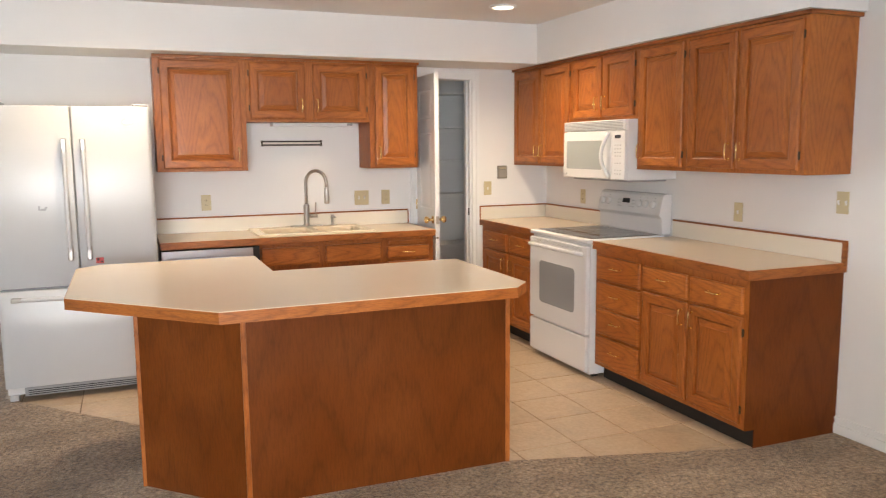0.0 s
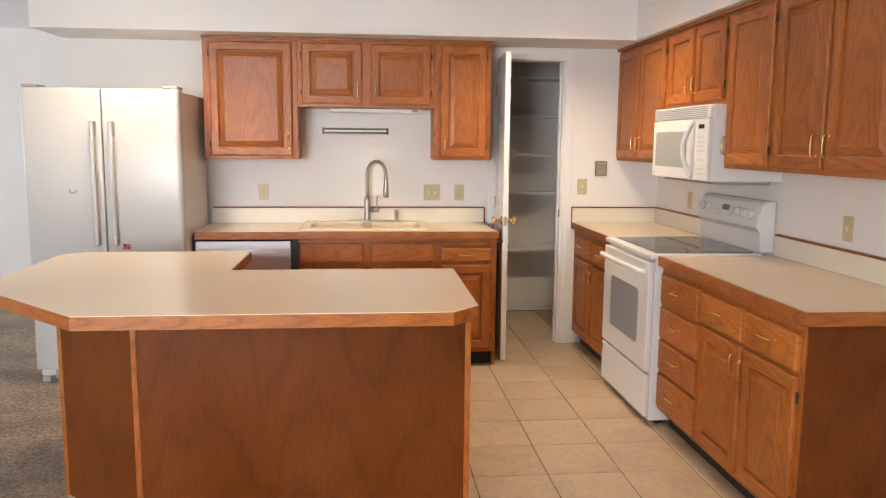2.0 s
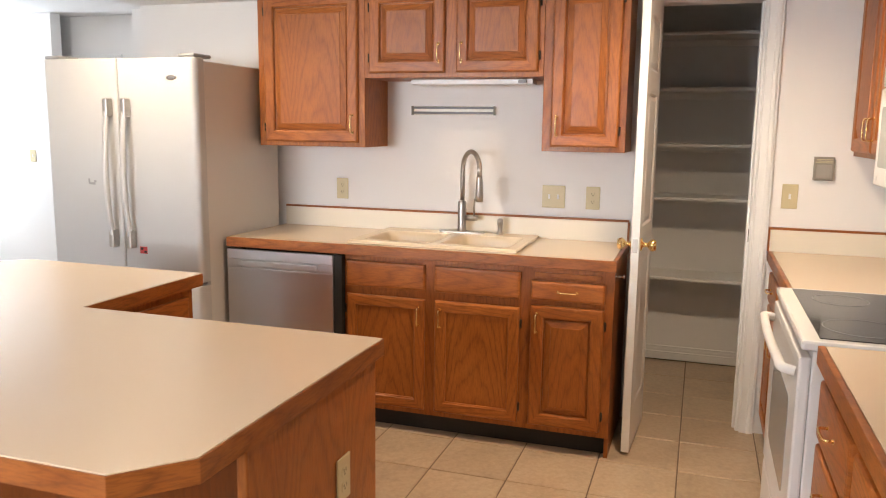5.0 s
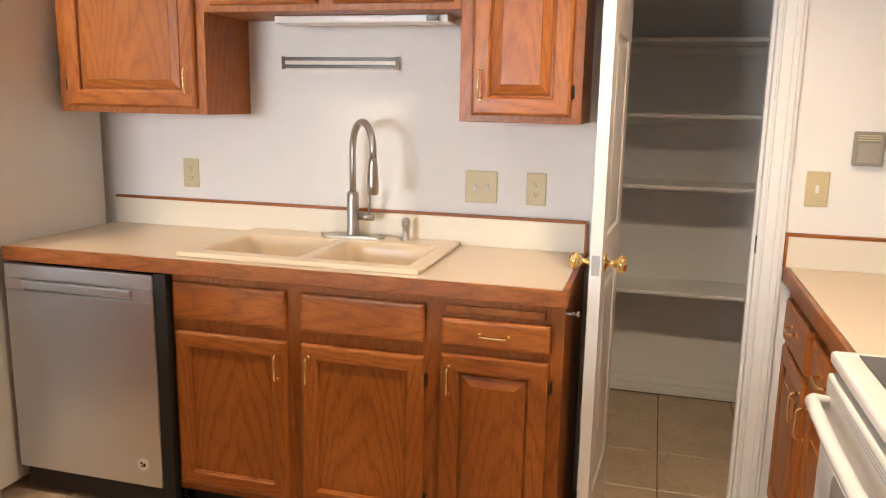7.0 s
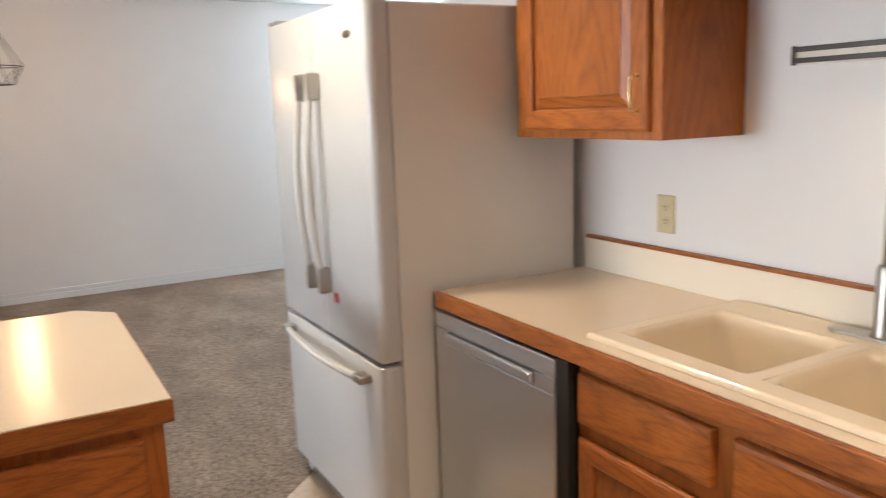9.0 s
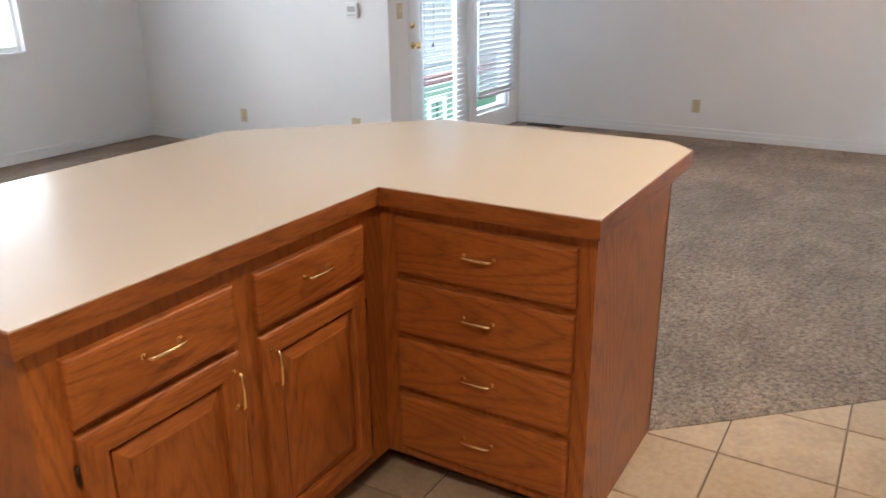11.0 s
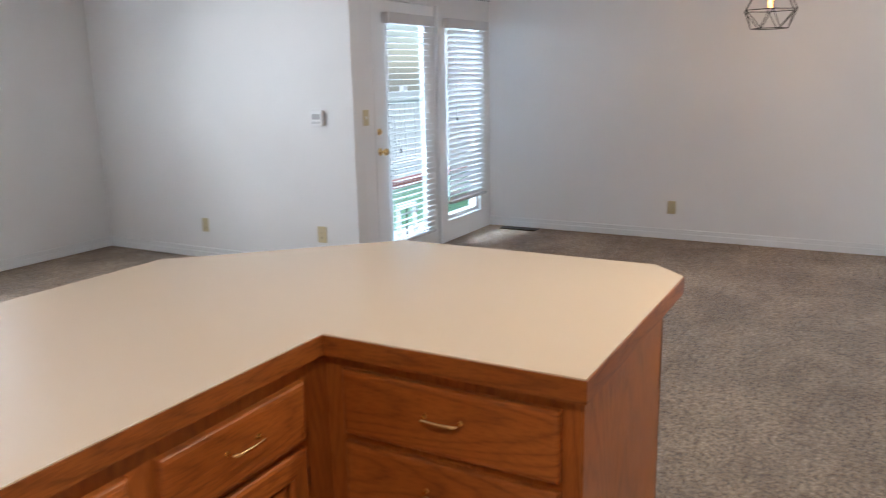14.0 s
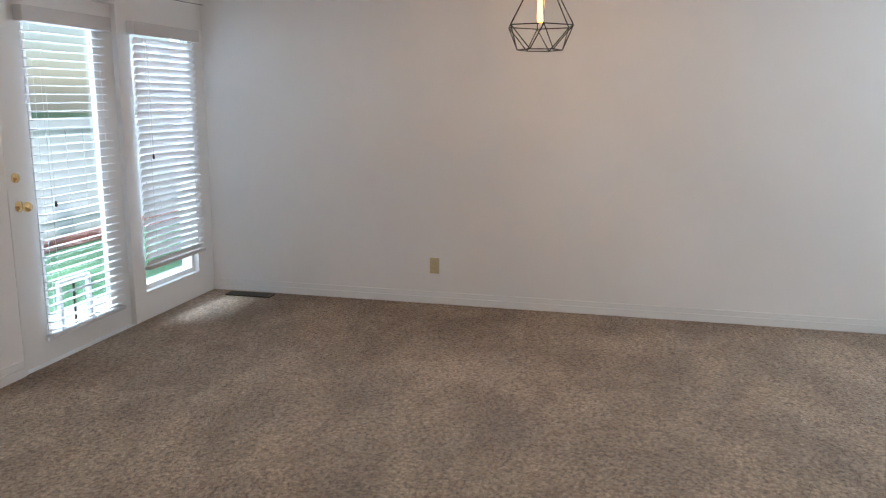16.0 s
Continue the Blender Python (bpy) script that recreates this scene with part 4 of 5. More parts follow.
pts = [(GX - 0.022, GY0 + 0.05, 0.822), (GX - 0.052, GY0 + 0.055, 0.828)] + [(GX - 0.058 - 0.006 * math.sin(math.pi * k / 8), GY0 + 0.07 + 0.622 * k / 8, 0.830) for k in range(9)] + [(GX - 0.052, GY1 - 0.055, 0.828), (GX - 0.022, GY1 - 0.05, 0.822)]
tube("handle", pts, 0.0145, APPLIANCE, stove, 10)
boxes("vent_slot", [((GX - 0.0205, GY0 + 0.06, 0.846 + 0.008 * k), (GX - 0.0198, GY1 - 0.06, 0.849 + 0.008 * k)) for k in range(3)], GREY, stove)
box("drawer", (GX - 0.018, GY0 + 0.004, 0.045), (GX + 0.0115, GY1 - 0.004, 0.278), APPLIANCE, stove, 0.008)
bm = bmesh.new()
prof = [(3.690, 0.925), (3.615, 0.925), (3.610, 1.03), (3.588, 1.055), (3.618, 1.180), (3.635, 1.196), (3.690, 1.196)]
a = [bm.verts.new((x, GY0 + 0.022, z)) for x, z in prof]
c = [bm.verts.new((x, GY1, z)) for x, z in prof]
bm.faces.new(a[::-1]), bm.faces.new(c)
for k in range(len(prof)):
    bm.faces.new((a[k], a[(k + 1) % len(prof)], c[(k + 1) % len(prof)], c[k]))
bmesh.ops.recalc_face_normals(bm, faces=bm.faces)
bmesh.ops.bevel(bm, geom=list(bm.edges), offset=0.005, segments=2, affect="EDGES", profile=0.5)
finish("control_panel", bm, APPLIANCE, stove)
SLOPE = math.atan2(0.03, 0.125)


def on_panel(y, z):
    """A pose on the sloped control panel, its z axis out of the panel."""
    x = 3.588 + (z - 1.055) * 0.24
    return Matrix.Translation((x, y, z)) @ Matrix.Rotation(-math.pi / 2 + SLOPE, 4, "Y")


for y in (5.180, 5.105, 4.735, 4.660, 4.575):
    bm = bmesh.new()
    add_lathe(bm, [(0.026, 0.0), (0.025, 0.014), (0.022, 0.022), (0.010, 0.023)], on_panel(y, 1.122), 20)
    m = on_panel(y, 1.122)
    finish("knob", bm, APPLIANCE, stove)
    bm = bmesh.new()
    add_box(bm, (-0.003, -0.004, 0.0), (0.003, 0.004, 0.0015))
    bmesh.ops.transform(bm, matrix=on_panel(y, 1.165), verts=bm.verts)
    finish("knob_mark", bm, PALEGREY, stove)
bm = bmesh.new()
add_box(bm, (-0.016, -0.042, 0.0), (0.016, 0.042, 0.0015))
bmesh.ops.transform(bm, matrix=on_panel(4.895, 1.135), verts=bm.verts)
finish("display", bm, DARKGLASS, stove)
bm = bmesh.new()
for y in (4.985, 4.965, 4.820, 4.800, 4.945, 4.845):
    for z in (1.095, 1.115, 1.138):
        if abs(y - 4.895) < 0.055 and z > 1.11:
            continue
        k = bmesh.new()
        add_box(k, (-0.004, -0.006, 0.0), (0.004, 0.006, 0.0012))
        bmesh.ops.transform(k, matrix=on_panel(y, z), verts=k.verts)
        me = bpy.data.meshes.new("tmp")
        k.to_mesh(me)
        k.free()
        bm.from_mesh(me)
        bpy.data.meshes.remove(me)
tagged(finish("button", bm, PALEGREY, stove), kind="stuff")

# ---- microwave ----
micro = base("microwave", (3.45, 4.853, 1.29), "white over-the-range microwave with a bowed handle", "microwave")
MX = 3.285
box("body", (MX + 0.022, GY0, 1.298), (EB, GY1, 1.696), APPLIANCE, micro, 0.005)
box("underside", (MX + 0.06, GY0 + 0.05, 1.284), (3.66, GY1 - 0.05, 1.2975), GREY, micro, 0.002)
box("door", (MX, 4.622, 1.300), (MX + 0.0215, GY1 - 0.001, 1.622), APPLIANCE, micro, 0.006)
box("control_panel", (MX, GY0 + 0.001, 1.300), (MX + 0.0215, 4.618, 1.622), APPLIANCE, micro, 0.006)
box("vent_panel", (MX + 0.004, GY0 + 0.001, 1.626), (MX + 0.0215, GY1 - 0.001, 1.694), APPLIANCE, micro, 0.005)
for k in range(6):
    box("vent_slat", (MX + 0.0005, GY0 + 0.03, 1.632 + 0.010 * k), (MX + 0.0038, GY1 - 0.02, 1.6365 + 0.010 * k), GREY, micro)
bm = bmesh.new()
rr = [(p[0], p[1]) for p in round_rect(4.735, 1.362, 5.185, 1.560, 0.012, 0)]
lo = [bm.verts.new((MX - 0.0015, y, z)) for y, z in rr]
hi = [bm.verts.new((MX + 0.0005, y, z)) for y, z in rr]
bm.faces.new(lo)
for k in range(len(rr)):
    bm.faces.new((lo[k], lo[(k + 1) % len(rr)], hi[(k + 1) % len(rr)], hi[k]))
bmesh.ops.recalc_face_normals(bm, faces=bm.faces)
finish("window", bm, MICROGLASS, micro)
pts = [(MX - 0.001, 4.650, 1.318)] + [(MX - 0.012 - 0.030 * math.sin(math.pi * k / 12), 4.652 + 0.032 * math.sin(math.pi * k / 12), 1.325 + 0.275 * k / 12) for k in range(13)] + [(MX - 0.001, 4.650, 1.606)]
tube("handle", pts, 0.0125, APPLIANCE, micro, 10)
box("display", (MX - 0.0012, 4.520, 1.572), (MX + 0.0002, 4.585, 1.594), DARKGLASS, micro)
bm = bmesh.new()
for r in range(9):
    for c in range(3):
        if r in (2, 4):
            continue
        add_box(bm, (MX - 0.0010, 4.514 + 0.028 * c, 1.335 + 0.0235 * r), (MX + 0.0002, 4.528 + 0.028 * c, 1.343 + 0.0235 * r))
tagged(finish("button", bm, PALEGREY, micro), kind="stuff")
box("badge", (MX - 0.0012, 5.180, 1.318), (MX + 0.0002, 5.198, 1.332), PALEGREY, micro)

# ---- pantry door ----
def panel_leaf(name, w, h, t, panels, mat):
    """A moulded leaf in the xz plane from x = 0 to w, panels sunk on both faces."""
    bm = bmesh.new()
    xs = sorted({0.0, w, *(p for q in panels for p in (q[0], q[2]))})
    zs = sorted({0.0, h, *(p for q in panels for p in (q[1], q[3]))})
    for sign, y in ((-1, -t / 2), (1, t / 2)):
        for x0, x1 in zip(xs, xs[1:]):
            for z0, z1 in zip(zs, zs[1:]):
                hit = any(q[0] <= x0 + 1e-6 and x1 <= q[2] + 1e-6 and q[1] <= z0 + 1e-6 and z1 <= q[3] + 1e-6 for q in panels)
                if not hit:
                    vs = [bm.verts.new((x, y, z)) for x, z in ((x0, z0), (x1, z0), (x1, z1), (x0, z1))]
                    bm.faces.new(vs if sign < 0 else vs[::-1])
        for q in panels:
            rect_loops(bm, *q, [(0, 0), (0.008, -0.006), (0.014, -0.006), (0.034, -0.001), (0.036, -0.001)], sign, y, (0, 0))
    for a, b in (((0, 0), (0, h)), ((w, 0), (w, h)), ((0, 0), (w, 0)), ((0, h), (w, h))):
        bm.faces.new([bm.verts.new((p[0], y, p[1])) for p, y in ((a, -t / 2), (b, -t / 2), (b, t / 2), (a, t / 2))])
    bmesh.ops.remove_doubles(bm, verts=bm.verts, dist=0.0002)
    bmesh.ops.recalc_face_normals(bm, faces=bm.faces)
    me = bpy.data.meshes.new(name)
    bm.to_mesh(me)
    bm.free()
    me.materials.append(mat)
    return new(name, me)


pantry_door = base("pantry_door", (2.485, 6.17, 0), "white panelled pantry door standing open, with brass knobs", "door")
LEAF_M = pose(2.497, 6.182, 0.016, 0, 0, -93.2)
leaf = panel_leaf("leaf", 0.468, 2.06, 0.035, [(0.085, 0.20, 0.383, 0.90), (0.085, 1.03, 0.383, 1.62), (0.085, 1.72, 0.383, 1.95)], TRIM)
leaf.matrix_basis = LEAF_M
attach(leaf, pantry_door)


def door_knob(side, m):
    bm = bmesh.new()
    prof = [(0.030, 0.0), (0.030, 0.005), (0.012, 0.010), (0.010, 0.030), (0.018, 0.036), (0.027, 0.046), (0.0275, 0.054), (0.022, 0.066), (0.006, 0.068)]
    add_lathe(bm, prof, m @ Matrix.Rotation(side * math.pi / 2, 4, "X"), 20)
    return finish("knob", bm, BRASS)


for side in (1, -1):
    attach(door_knob(side, LEAF_M @ Matrix.Translation((0.412, -0.0177 * side, 0.955))), pantry_door)
bm = bmesh.new()
add_box(bm, (0.4682, -0.012, 0.925), (0.4695, 0.012, 0.985))
bmesh.ops.transform(bm, matrix=LEAF_M, verts=bm.verts)
finish("latch_plate", bm, NICKEL, pantry_door)
for z in (0.25, 1.05, 1.85):
    bm = bmesh.new()
    add_tube(bm, [(-0.004, -0.02, z - 0.04), (-0.004, -0.02, z + 0.04)], 0.006, 8)
    bmesh.ops.transform(bm, matrix=LEAF_M, verts=bm.verts)
    finish("hinge", bm, BRASS, pantry_door)

stop = base("door_stop", (2.40, 5.62, 0.84), "small chrome door stop peg on the cabinet end", "door stop")
tube("peg", [(2.4005, 5.625, 0.846), (2.432, 5.625, 0.846)], 0.0045, CHROME, stop)
bm = bmesh.new()
add_lathe(bm, [(0.008, 0), (0.009, 0.004), (0.008, 0.009)], Matrix.Translation((2.432, 5.625, 0.846)) @ Matrix.Rotation(math.pi / 2, 4, "Y"), 12)
finish("tip", bm, CHROME, stop)

# ---- plates on the walls ----
def plate(kind, p, rz, label, w=0.070, h=0.115, mat=None, group="almond wall plates"):
    """A wall plate with its middle at p on a wall; it faces -y, turned by rz. kind: outlet, switch, double or blank."""
    m = pose(*p, 0, 0, rz)
    th = new("wall_" + ("switch" if kind in ("switch", "double") else "outlet"))
    th.matrix_basis = m
    th.empty_display_size = 0.05
    tagged(th, label, "switch" if kind in ("switch", "double") else "outlet", group)
    bm = bmesh.new()
    add_box(bm, (-w / 2, -0.006, -h / 2), (w / 2, -0.0005, h / 2), 0.0025)
    ob = finish("plate", bm, mat or ALMOND, centre=False)
    ob.parent = th
    if kind == "outlet":
        for sz in (-0.0195, 0.0195):
            bm = bmesh.new()
            add_prism(bm, [(q[0], q[1]) for q in round_rect(-0.016, -0.013, 0.016, 0.013, 0.008, 0, 3)], 0, 0.0015)
            bmesh.ops.transform(bm, matrix=Matrix.Translation((0, -0.006, sz)) @ Matrix.Rotation(math.pi / 2, 4, "X"), verts=bm.verts)
            finish("socket", bm, mat or ALMOND, centre=False).parent = th
            bm = bmesh.new()
            for sx in (-0.007, 0.005):
                add_box(bm, (sx, -0.0080, sz - 0.002), (sx + 0.002, -0.0074, sz + 0.007))
            add_box(bm, (-0.002, -0.0080, sz - 0.009), (0.002, -0.0074, sz - 0.005))
            finish("slots", bm, BLACK, centre=False).parent = th
    if kind in ("switch", "double"):
        for sx in ((0,) if kind == "switch" else (-0.023, 0.023)):
            bm = bmesh.new()
            add_box(bm, (sx - 0.005, -0.0075, -0.012), (sx + 0.005, -0.006, 0.012))
            add_box(bm, (sx - 0.0038, -0.014, -0.002), (sx + 0.0038, -0.0075, 0.010), 0.001, 1)
            finish("toggle", bm, TRIM, centre=False).parent = th
    return th


plate("outlet", (0.824, WALL_Y, 1.131), 0, "almond outlet above the sink counter")
plate("double", (2.016, WALL_Y, 1.131), 0, "almond double switch above the sink counter", 0.118, 0.115)
plate("outlet", (2.216, WALL_Y, 1.131), 0, "almond outlet beside the pantry door")
plate("switch", (3.127, WALL_Y, 1.176), 0, "almond light switch beside the pantry door")
plate("outlet", (WALL_X, 5.61, 1.121), -90, "almond outlet in the counter corner")
plate("switch", (WALL_X, 3.885, 1.120), -90, "almond switch above the counter beside the range")
plate("double", (WALL_X, 3.150, 1.222), -90, "almond switch plate at the end of the counter", 0.075, 0.115)
plate("outlet", (1.931, 3.893, 0.616), 90, "almond outlet on the island's end panel")
plate("outlet", (DINE_X, 3.645, 0.285), 90, "almond outlet low on the dining wall")
plate("outlet", (STEP_X, 1.545, 0.300), 90, "almond outlet low on the wall beside the patio door", 0.085, 0.125)
plate("outlet", (STEP_X, 0.330, 0.285), 90, "almond outlet low on the living room wall")
plate("outlet", (0.836, WIN_Y, 0.275), 180, "almond outlet below the window")
plate("outlet", (-0.010, WIN_Y, 0.275), 180, "almond outlet below the window")
plate("switch", (-3.30, HALL_Y, 1.160), 0, "almond light switch beside the hall recess")
plate("switch", (-2.522, DOOR_Y, 1.170), 180, "almond light switch beside the patio door")
intercom = base("wall_intercom", (3.25, WALL_Y, 1.31), "small grey-brown wall intercom box", "intercom")
bm = bmesh.new()
add_box(bm, (3.217, WALL_Y - 0.022, 1.256), (3.303, WALL_Y - 0.0005, 1.364), 0.004)
finish("housing", bm, paint("taupe_plastic", (0.26, 0.235, 0.20), 0.5, 60, 0.05), intercom)
boxes("grille_bar", [((3.226, WALL_Y - 0.024, 1.336 + 0.007 * k), (3.294, WALL_Y - 0.0222, 1.339 + 0.007 * k)) for k in range(3)], ALMOND, intercom)
box("flap", (3.228, WALL_Y - 0.026, 1.266), (3.292, WALL_Y - 0.0222, 1.328), paint("taupe_flap", (0.33, 0.30, 0.26), 0.45, 60, 0.05), intercom, 0.002)
thermostat = base("thermostat", (STEP_X, 1.56, 1.175), "small white square thermostat on the wall", "thermostat")
box("housing", (STEP_X + 0.0005, 1.505, 1.118), (STEP_X + 0.022, 1.617, 1.232), TRIM, thermostat, 0.006)
box("dial_window", (STEP_X + 0.0222, 1.525, 1.165), (STEP_X + 0.024, 1.597, 1.205), PALEGREY, thermostat)
boxes("marks", [((STEP_X + 0.0222, 1.525 + 0.02 * k, 1.135), (STEP_X + 0.0235, 1.535 + 0.02 * k, 1.150)) for k in range(4)], PALEGREY, thermostat)

STRIP = material("dark_steel_strip", (0.045, 0.035, 0.028), 0.4)[0]
rack = base("magnetic_knife_bar", (1.47, WALL_Y, 1.56), "long magnetic knife bar with two steel strips", "knife bar")
box("backing", (1.240, WALL_Y - 0.014, 1.541), (1.702, WALL_Y - 0.0005, 1.585), SPLASH, rack, 0.002)
for z in (1.5445, 1.571):
    box("strip", (1.240, WALL_Y - 0.0165, z), (1.702, WALL_Y - 0.0142, z + 0.0125), STRIP, rack, 0.0008)
for x in (1.243, 1.694):
    box("end_cap", (x - 0.004, WALL_Y - 0.018, 1.540), (x + 0.010, WALL_Y - 0.0166, 1.586), BRONZE, rack)

# ---- ceiling fixtures ----
# the last ring and bulb face belong to the added, unseen can
for cx, cy in CANS:
    th = base("recessed_light", (cx, cy, CEIL), "lit recessed ceiling can light with a white ring, the third one added", "ceiling light", "recessed lights")
    bm = bmesh.new()
    add_tube(bm, [(cx + 0.082 * math.cos(k * math.tau / 36), cy + 0.082 * math.sin(k * math.tau / 36), CEIL - 0.004) for k in range(36)], 0.012, 8, True)
    finish("ring", bm, TRIM, th)
    bm = bmesh.new()
    add_lathe(bm, [(0.072, CEIL - 0.0045), (0.072, CEIL - 0.001)], Matrix.Translation((cx, cy, 0)), 28)
    finish("bulb_face", bm, CAN_GLOW, th)
th = base("ceiling_speaker", (1.466, 5.05, CEIL), "round white ceiling speaker grille", "speaker")
bm = bmesh.new()
add_lathe(bm, [(0.100, CEIL - 0.001), (0.100, CEIL - 0.006), (0.088, CEIL - 0.011), (0.030, CEIL - 0.012)], Matrix.Translation((1.466, 5.05, 0)), 32)
finish("grille", bm, TRIM, th)
for r in (0.03, 0.05, 0.07):
    bm = bmesh.new()
    add_tube(bm, [(1.466 + r * math.cos(k * math.tau / 36), 5.05 + r * math.sin(k * math.tau / 36), CEIL - 0.0125) for k in range(36)], 0.003, 6, True)
    finish("grille_ring", bm, GREY, th)

# ---- pendant ----
pendant = base("pendant_lamp", (*PEND, 1.71), "black wire geometric pendant with a lit filament bulb", "pendant lamp")
bm = bmesh.new()
top = (PEND[0], PEND[1], 2.065)
ring1 = [(PEND[0] + 0.168 * math.cos(k * math.tau / 6 + 0.2), PEND[1] + 0.168 * math.sin(k * math.tau / 6 + 0.2), 1.815) for k in range(6)]
ring2 = [(PEND[0] + 0.108 * math.cos(k * math.tau / 6 + 0.2 + math.pi / 6), PEND[1] + 0.108 * math.sin(k * math.tau / 6 + 0.2 + math.pi / 6), 1.705) for k in range(6)]
for k in range(6):
    crown = (PEND[0] + 0.025 * math.cos(k * math.tau / 6 + 0.2), PEND[1] + 0.025 * math.sin(k * math.tau / 6 + 0.2), 2.06)
    for a, b in ((crown, ring1[k]), (ring1[k], ring1[(k + 1) % 6]), (ring1[k], ring2[k]), (ring1[(k + 1) % 6], ring2[k]), (ring2[k], ring2[(k + 1) % 6])):
        add_tube(bm, [a, b], 0.0028, 6)
finish("wire_cage", bm, WIRE, pendant)
bm = bmesh.new()
add_lathe(bm, [(0.026, 2.03), (0.026, 2.065), (0.012, 2.085), (0.005, 2.09)], Matrix.Translation((*PEND, 0)), 16)
finish("socket", bm, WIRE, pendant)
tube("cord", [(*PEND, 2.088), (*PEND, DINE_CEIL - 0.02)], 0.0035, WIRE, pendant, 6)
bm = bmesh.new()
add_lathe(bm, [(0.06, DINE_CEIL - 0.025), (0.06, DINE_CEIL - 0.0005)], Matrix.Translation((*PEND, 0)), 24)
finish("canopy", bm, WIRE, pendant)
bm = bmesh.new()
add_lathe(bm, [(0.004, 1.825), (0.0135, 1.832), (0.0155, 1.86), (0.0155, 1.99), (0.012, 2.02), (0.010, 2.03)], Matrix.Translation((*PEND, 0)), 14)
finish("bulb", bm, FILAMENT, pendant)

# ---- patio door and sidelight ----
YF = DOOR_Y - 0.03
patio = base("patio_door", (-3.14, DOOR_Y - 0.05, 0), "white patio door with a full glass pane and brass knob, closed", "door")
GX0, GX1, GZ0, GZ1 = -3.44, -2.865, 0.125, 1.895
boxes("leaf", [((DX0 + 0.02, YF - 0.044, 0.012), (GX0, YF, 2.02)), ((GX1, YF - 0.044, 0.012), (DX1 - 0.02, YF, 2.02)),
               ((GX0, YF - 0.044, 0.012), (GX1, YF, GZ0)), ((GX0, YF - 0.044, GZ1), (GX1, YF, 2.02))], TRIM, patio)
boxes("glazing_bead", [((GX0, YF, GZ0), (GX0 + 0.02, YF + 0.008, GZ1)), ((GX1 - 0.02, YF, GZ0), (GX1, YF + 0.008, GZ1)), ((GX0 + 0.02, YF, GZ0), (GX1 - 0.02, YF + 0.008, GZ0 + 0.02)), ((GX0 + 0.02, YF, GZ1 - 0.02), (GX1 - 0.02, YF + 0.008, GZ1))], TRIM, patio, 0.002)
pane = box("glass_pane", (GX0, YF - 0.026, GZ0), (GX1, YF - 0.020, GZ1), GLASS, patio)
pane.visible_shadow = False
knob_m = Matrix.Translation((-2.745, YF + 0.0005, 0.900))
attach(door_knob(-1, knob_m), patio)
bm = bmesh.new()
add_lathe(bm, [(0.026, 0), (0.026, 0.008), (0.014, 0.014), (0.012, 0.022)], Matrix.Translation((-2.735, YF + 0.0005, 1.052)) @ Matrix.Rotation(-math.pi / 2, 4, "X"), 18)
finish("deadbolt", bm, BRASS, patio)
for z in (0.25, 1.02, 1.82):
    tube("hinge", [(DX0 + 0.012, YF + 0.004, z - 0.045), (DX0 + 0.012, YF + 0.004, z + 0.045)], 0.006, NICKEL, patio)
for z in (0.92, 1.05):
    box("edge_plate", (DX1 - 0.0195, YF - 0.03, z - 0.05), (DX1 - 0.017, YF + 0.0015, z + 0.04), BRONZE, patio)
structure(boxes("door_2_frame", [((DX0, DOOR_Y - T, 0), (DX0 + 0.018, DOOR_Y + 0.004, 2.04)), ((DX1 - 0.018, DOOR_Y - T, 0), (DX1, DOOR_Y + 0.004, 2.04)), ((DX0 + 0.018, DOOR_Y - T, 2.022), (DX1 - 0.018, DOOR_Y + 0.004, 2.04)),
                                 ((DX0 + 0.018, DOOR_Y - T, 0.0), (DX1 - 0.018, DOOR_Y - 0.002, 0.0035))], TRIM, bev=0.002), "white patio door frame", "door frame")
pet = base("pet_door", (-3.1, YF, 0.1), "white framed pet door insert in the lower glass", "pet door")
PX0, PX1, PZ0, PZ1 = -3.235, -2.965, 0.128, 0.440
boxes("frame", [((PX0, YF - 0.012, PZ0), (PX0 + 0.022, YF + 0.018, PZ1)), ((PX1 - 0.022, YF - 0.012, PZ0), (PX1, YF + 0.018, PZ1)), ((PX0 + 0.022, YF - 0.012, PZ1 - 0.022), (PX1 - 0.022, YF + 0.018, PZ1)), ((PX0 + 0.022, YF - 0.012, PZ0), (PX1 - 0.022, YF + 0.018, PZ0 + 0.022))], TRIM, pet, 0.003)
boxes("dark_seal", [((PX0 - 0.008, YF - 0.010, PZ0), (PX0 - 0.0005, YF + 0.012, PZ1)), ((PX0 + 0.0225, YF - 0.002, PZ1 - 0.030), (PX1 - 0.0225, YF + 0.010, PZ1 - 0.0225)), ((-3.104, YF - 0.004, PZ0 + 0.0225), (-3.096, YF + 0.006, PZ1 - 0.031)),
                    ((PX0 + 0.0225, YF - 0.002, PZ0 + 0.0225), (PX1 - 0.0225, YF + 0.010, PZ0 + 0.028))], BRONZE, pet)
structure(boxes("window_2_frame", [((SX0, DOOR_Y - T, 0.19), (SX0 + 0.035, DOOR_Y - 0.035, 1.93)), ((SX1 - 0.035, DOOR_Y - T, 0.19), (SX1, DOOR_Y - 0.035, 1.93)), ((SX0 + 0.035, DOOR_Y - T, 0.19), (SX1 - 0.035, DOOR_Y - 0.035, 0.225)),
                                   ((SX0 + 0.035, DOOR_Y - T, 1.895), (SX1 - 0.035, DOOR_Y - 0.035, 1.93))], TRIM, bev=0.003), "white sidelight frame", "window frame")
side_pane = structure(box("window_2", (SX0 + 0.035, DOOR_Y - 0.085, 0.225), (SX1 - 0.035, DOOR_Y - 0.079, 1.895), GLASS), "clear sidelight pane", "window")
side_pane.visible_shadow = False


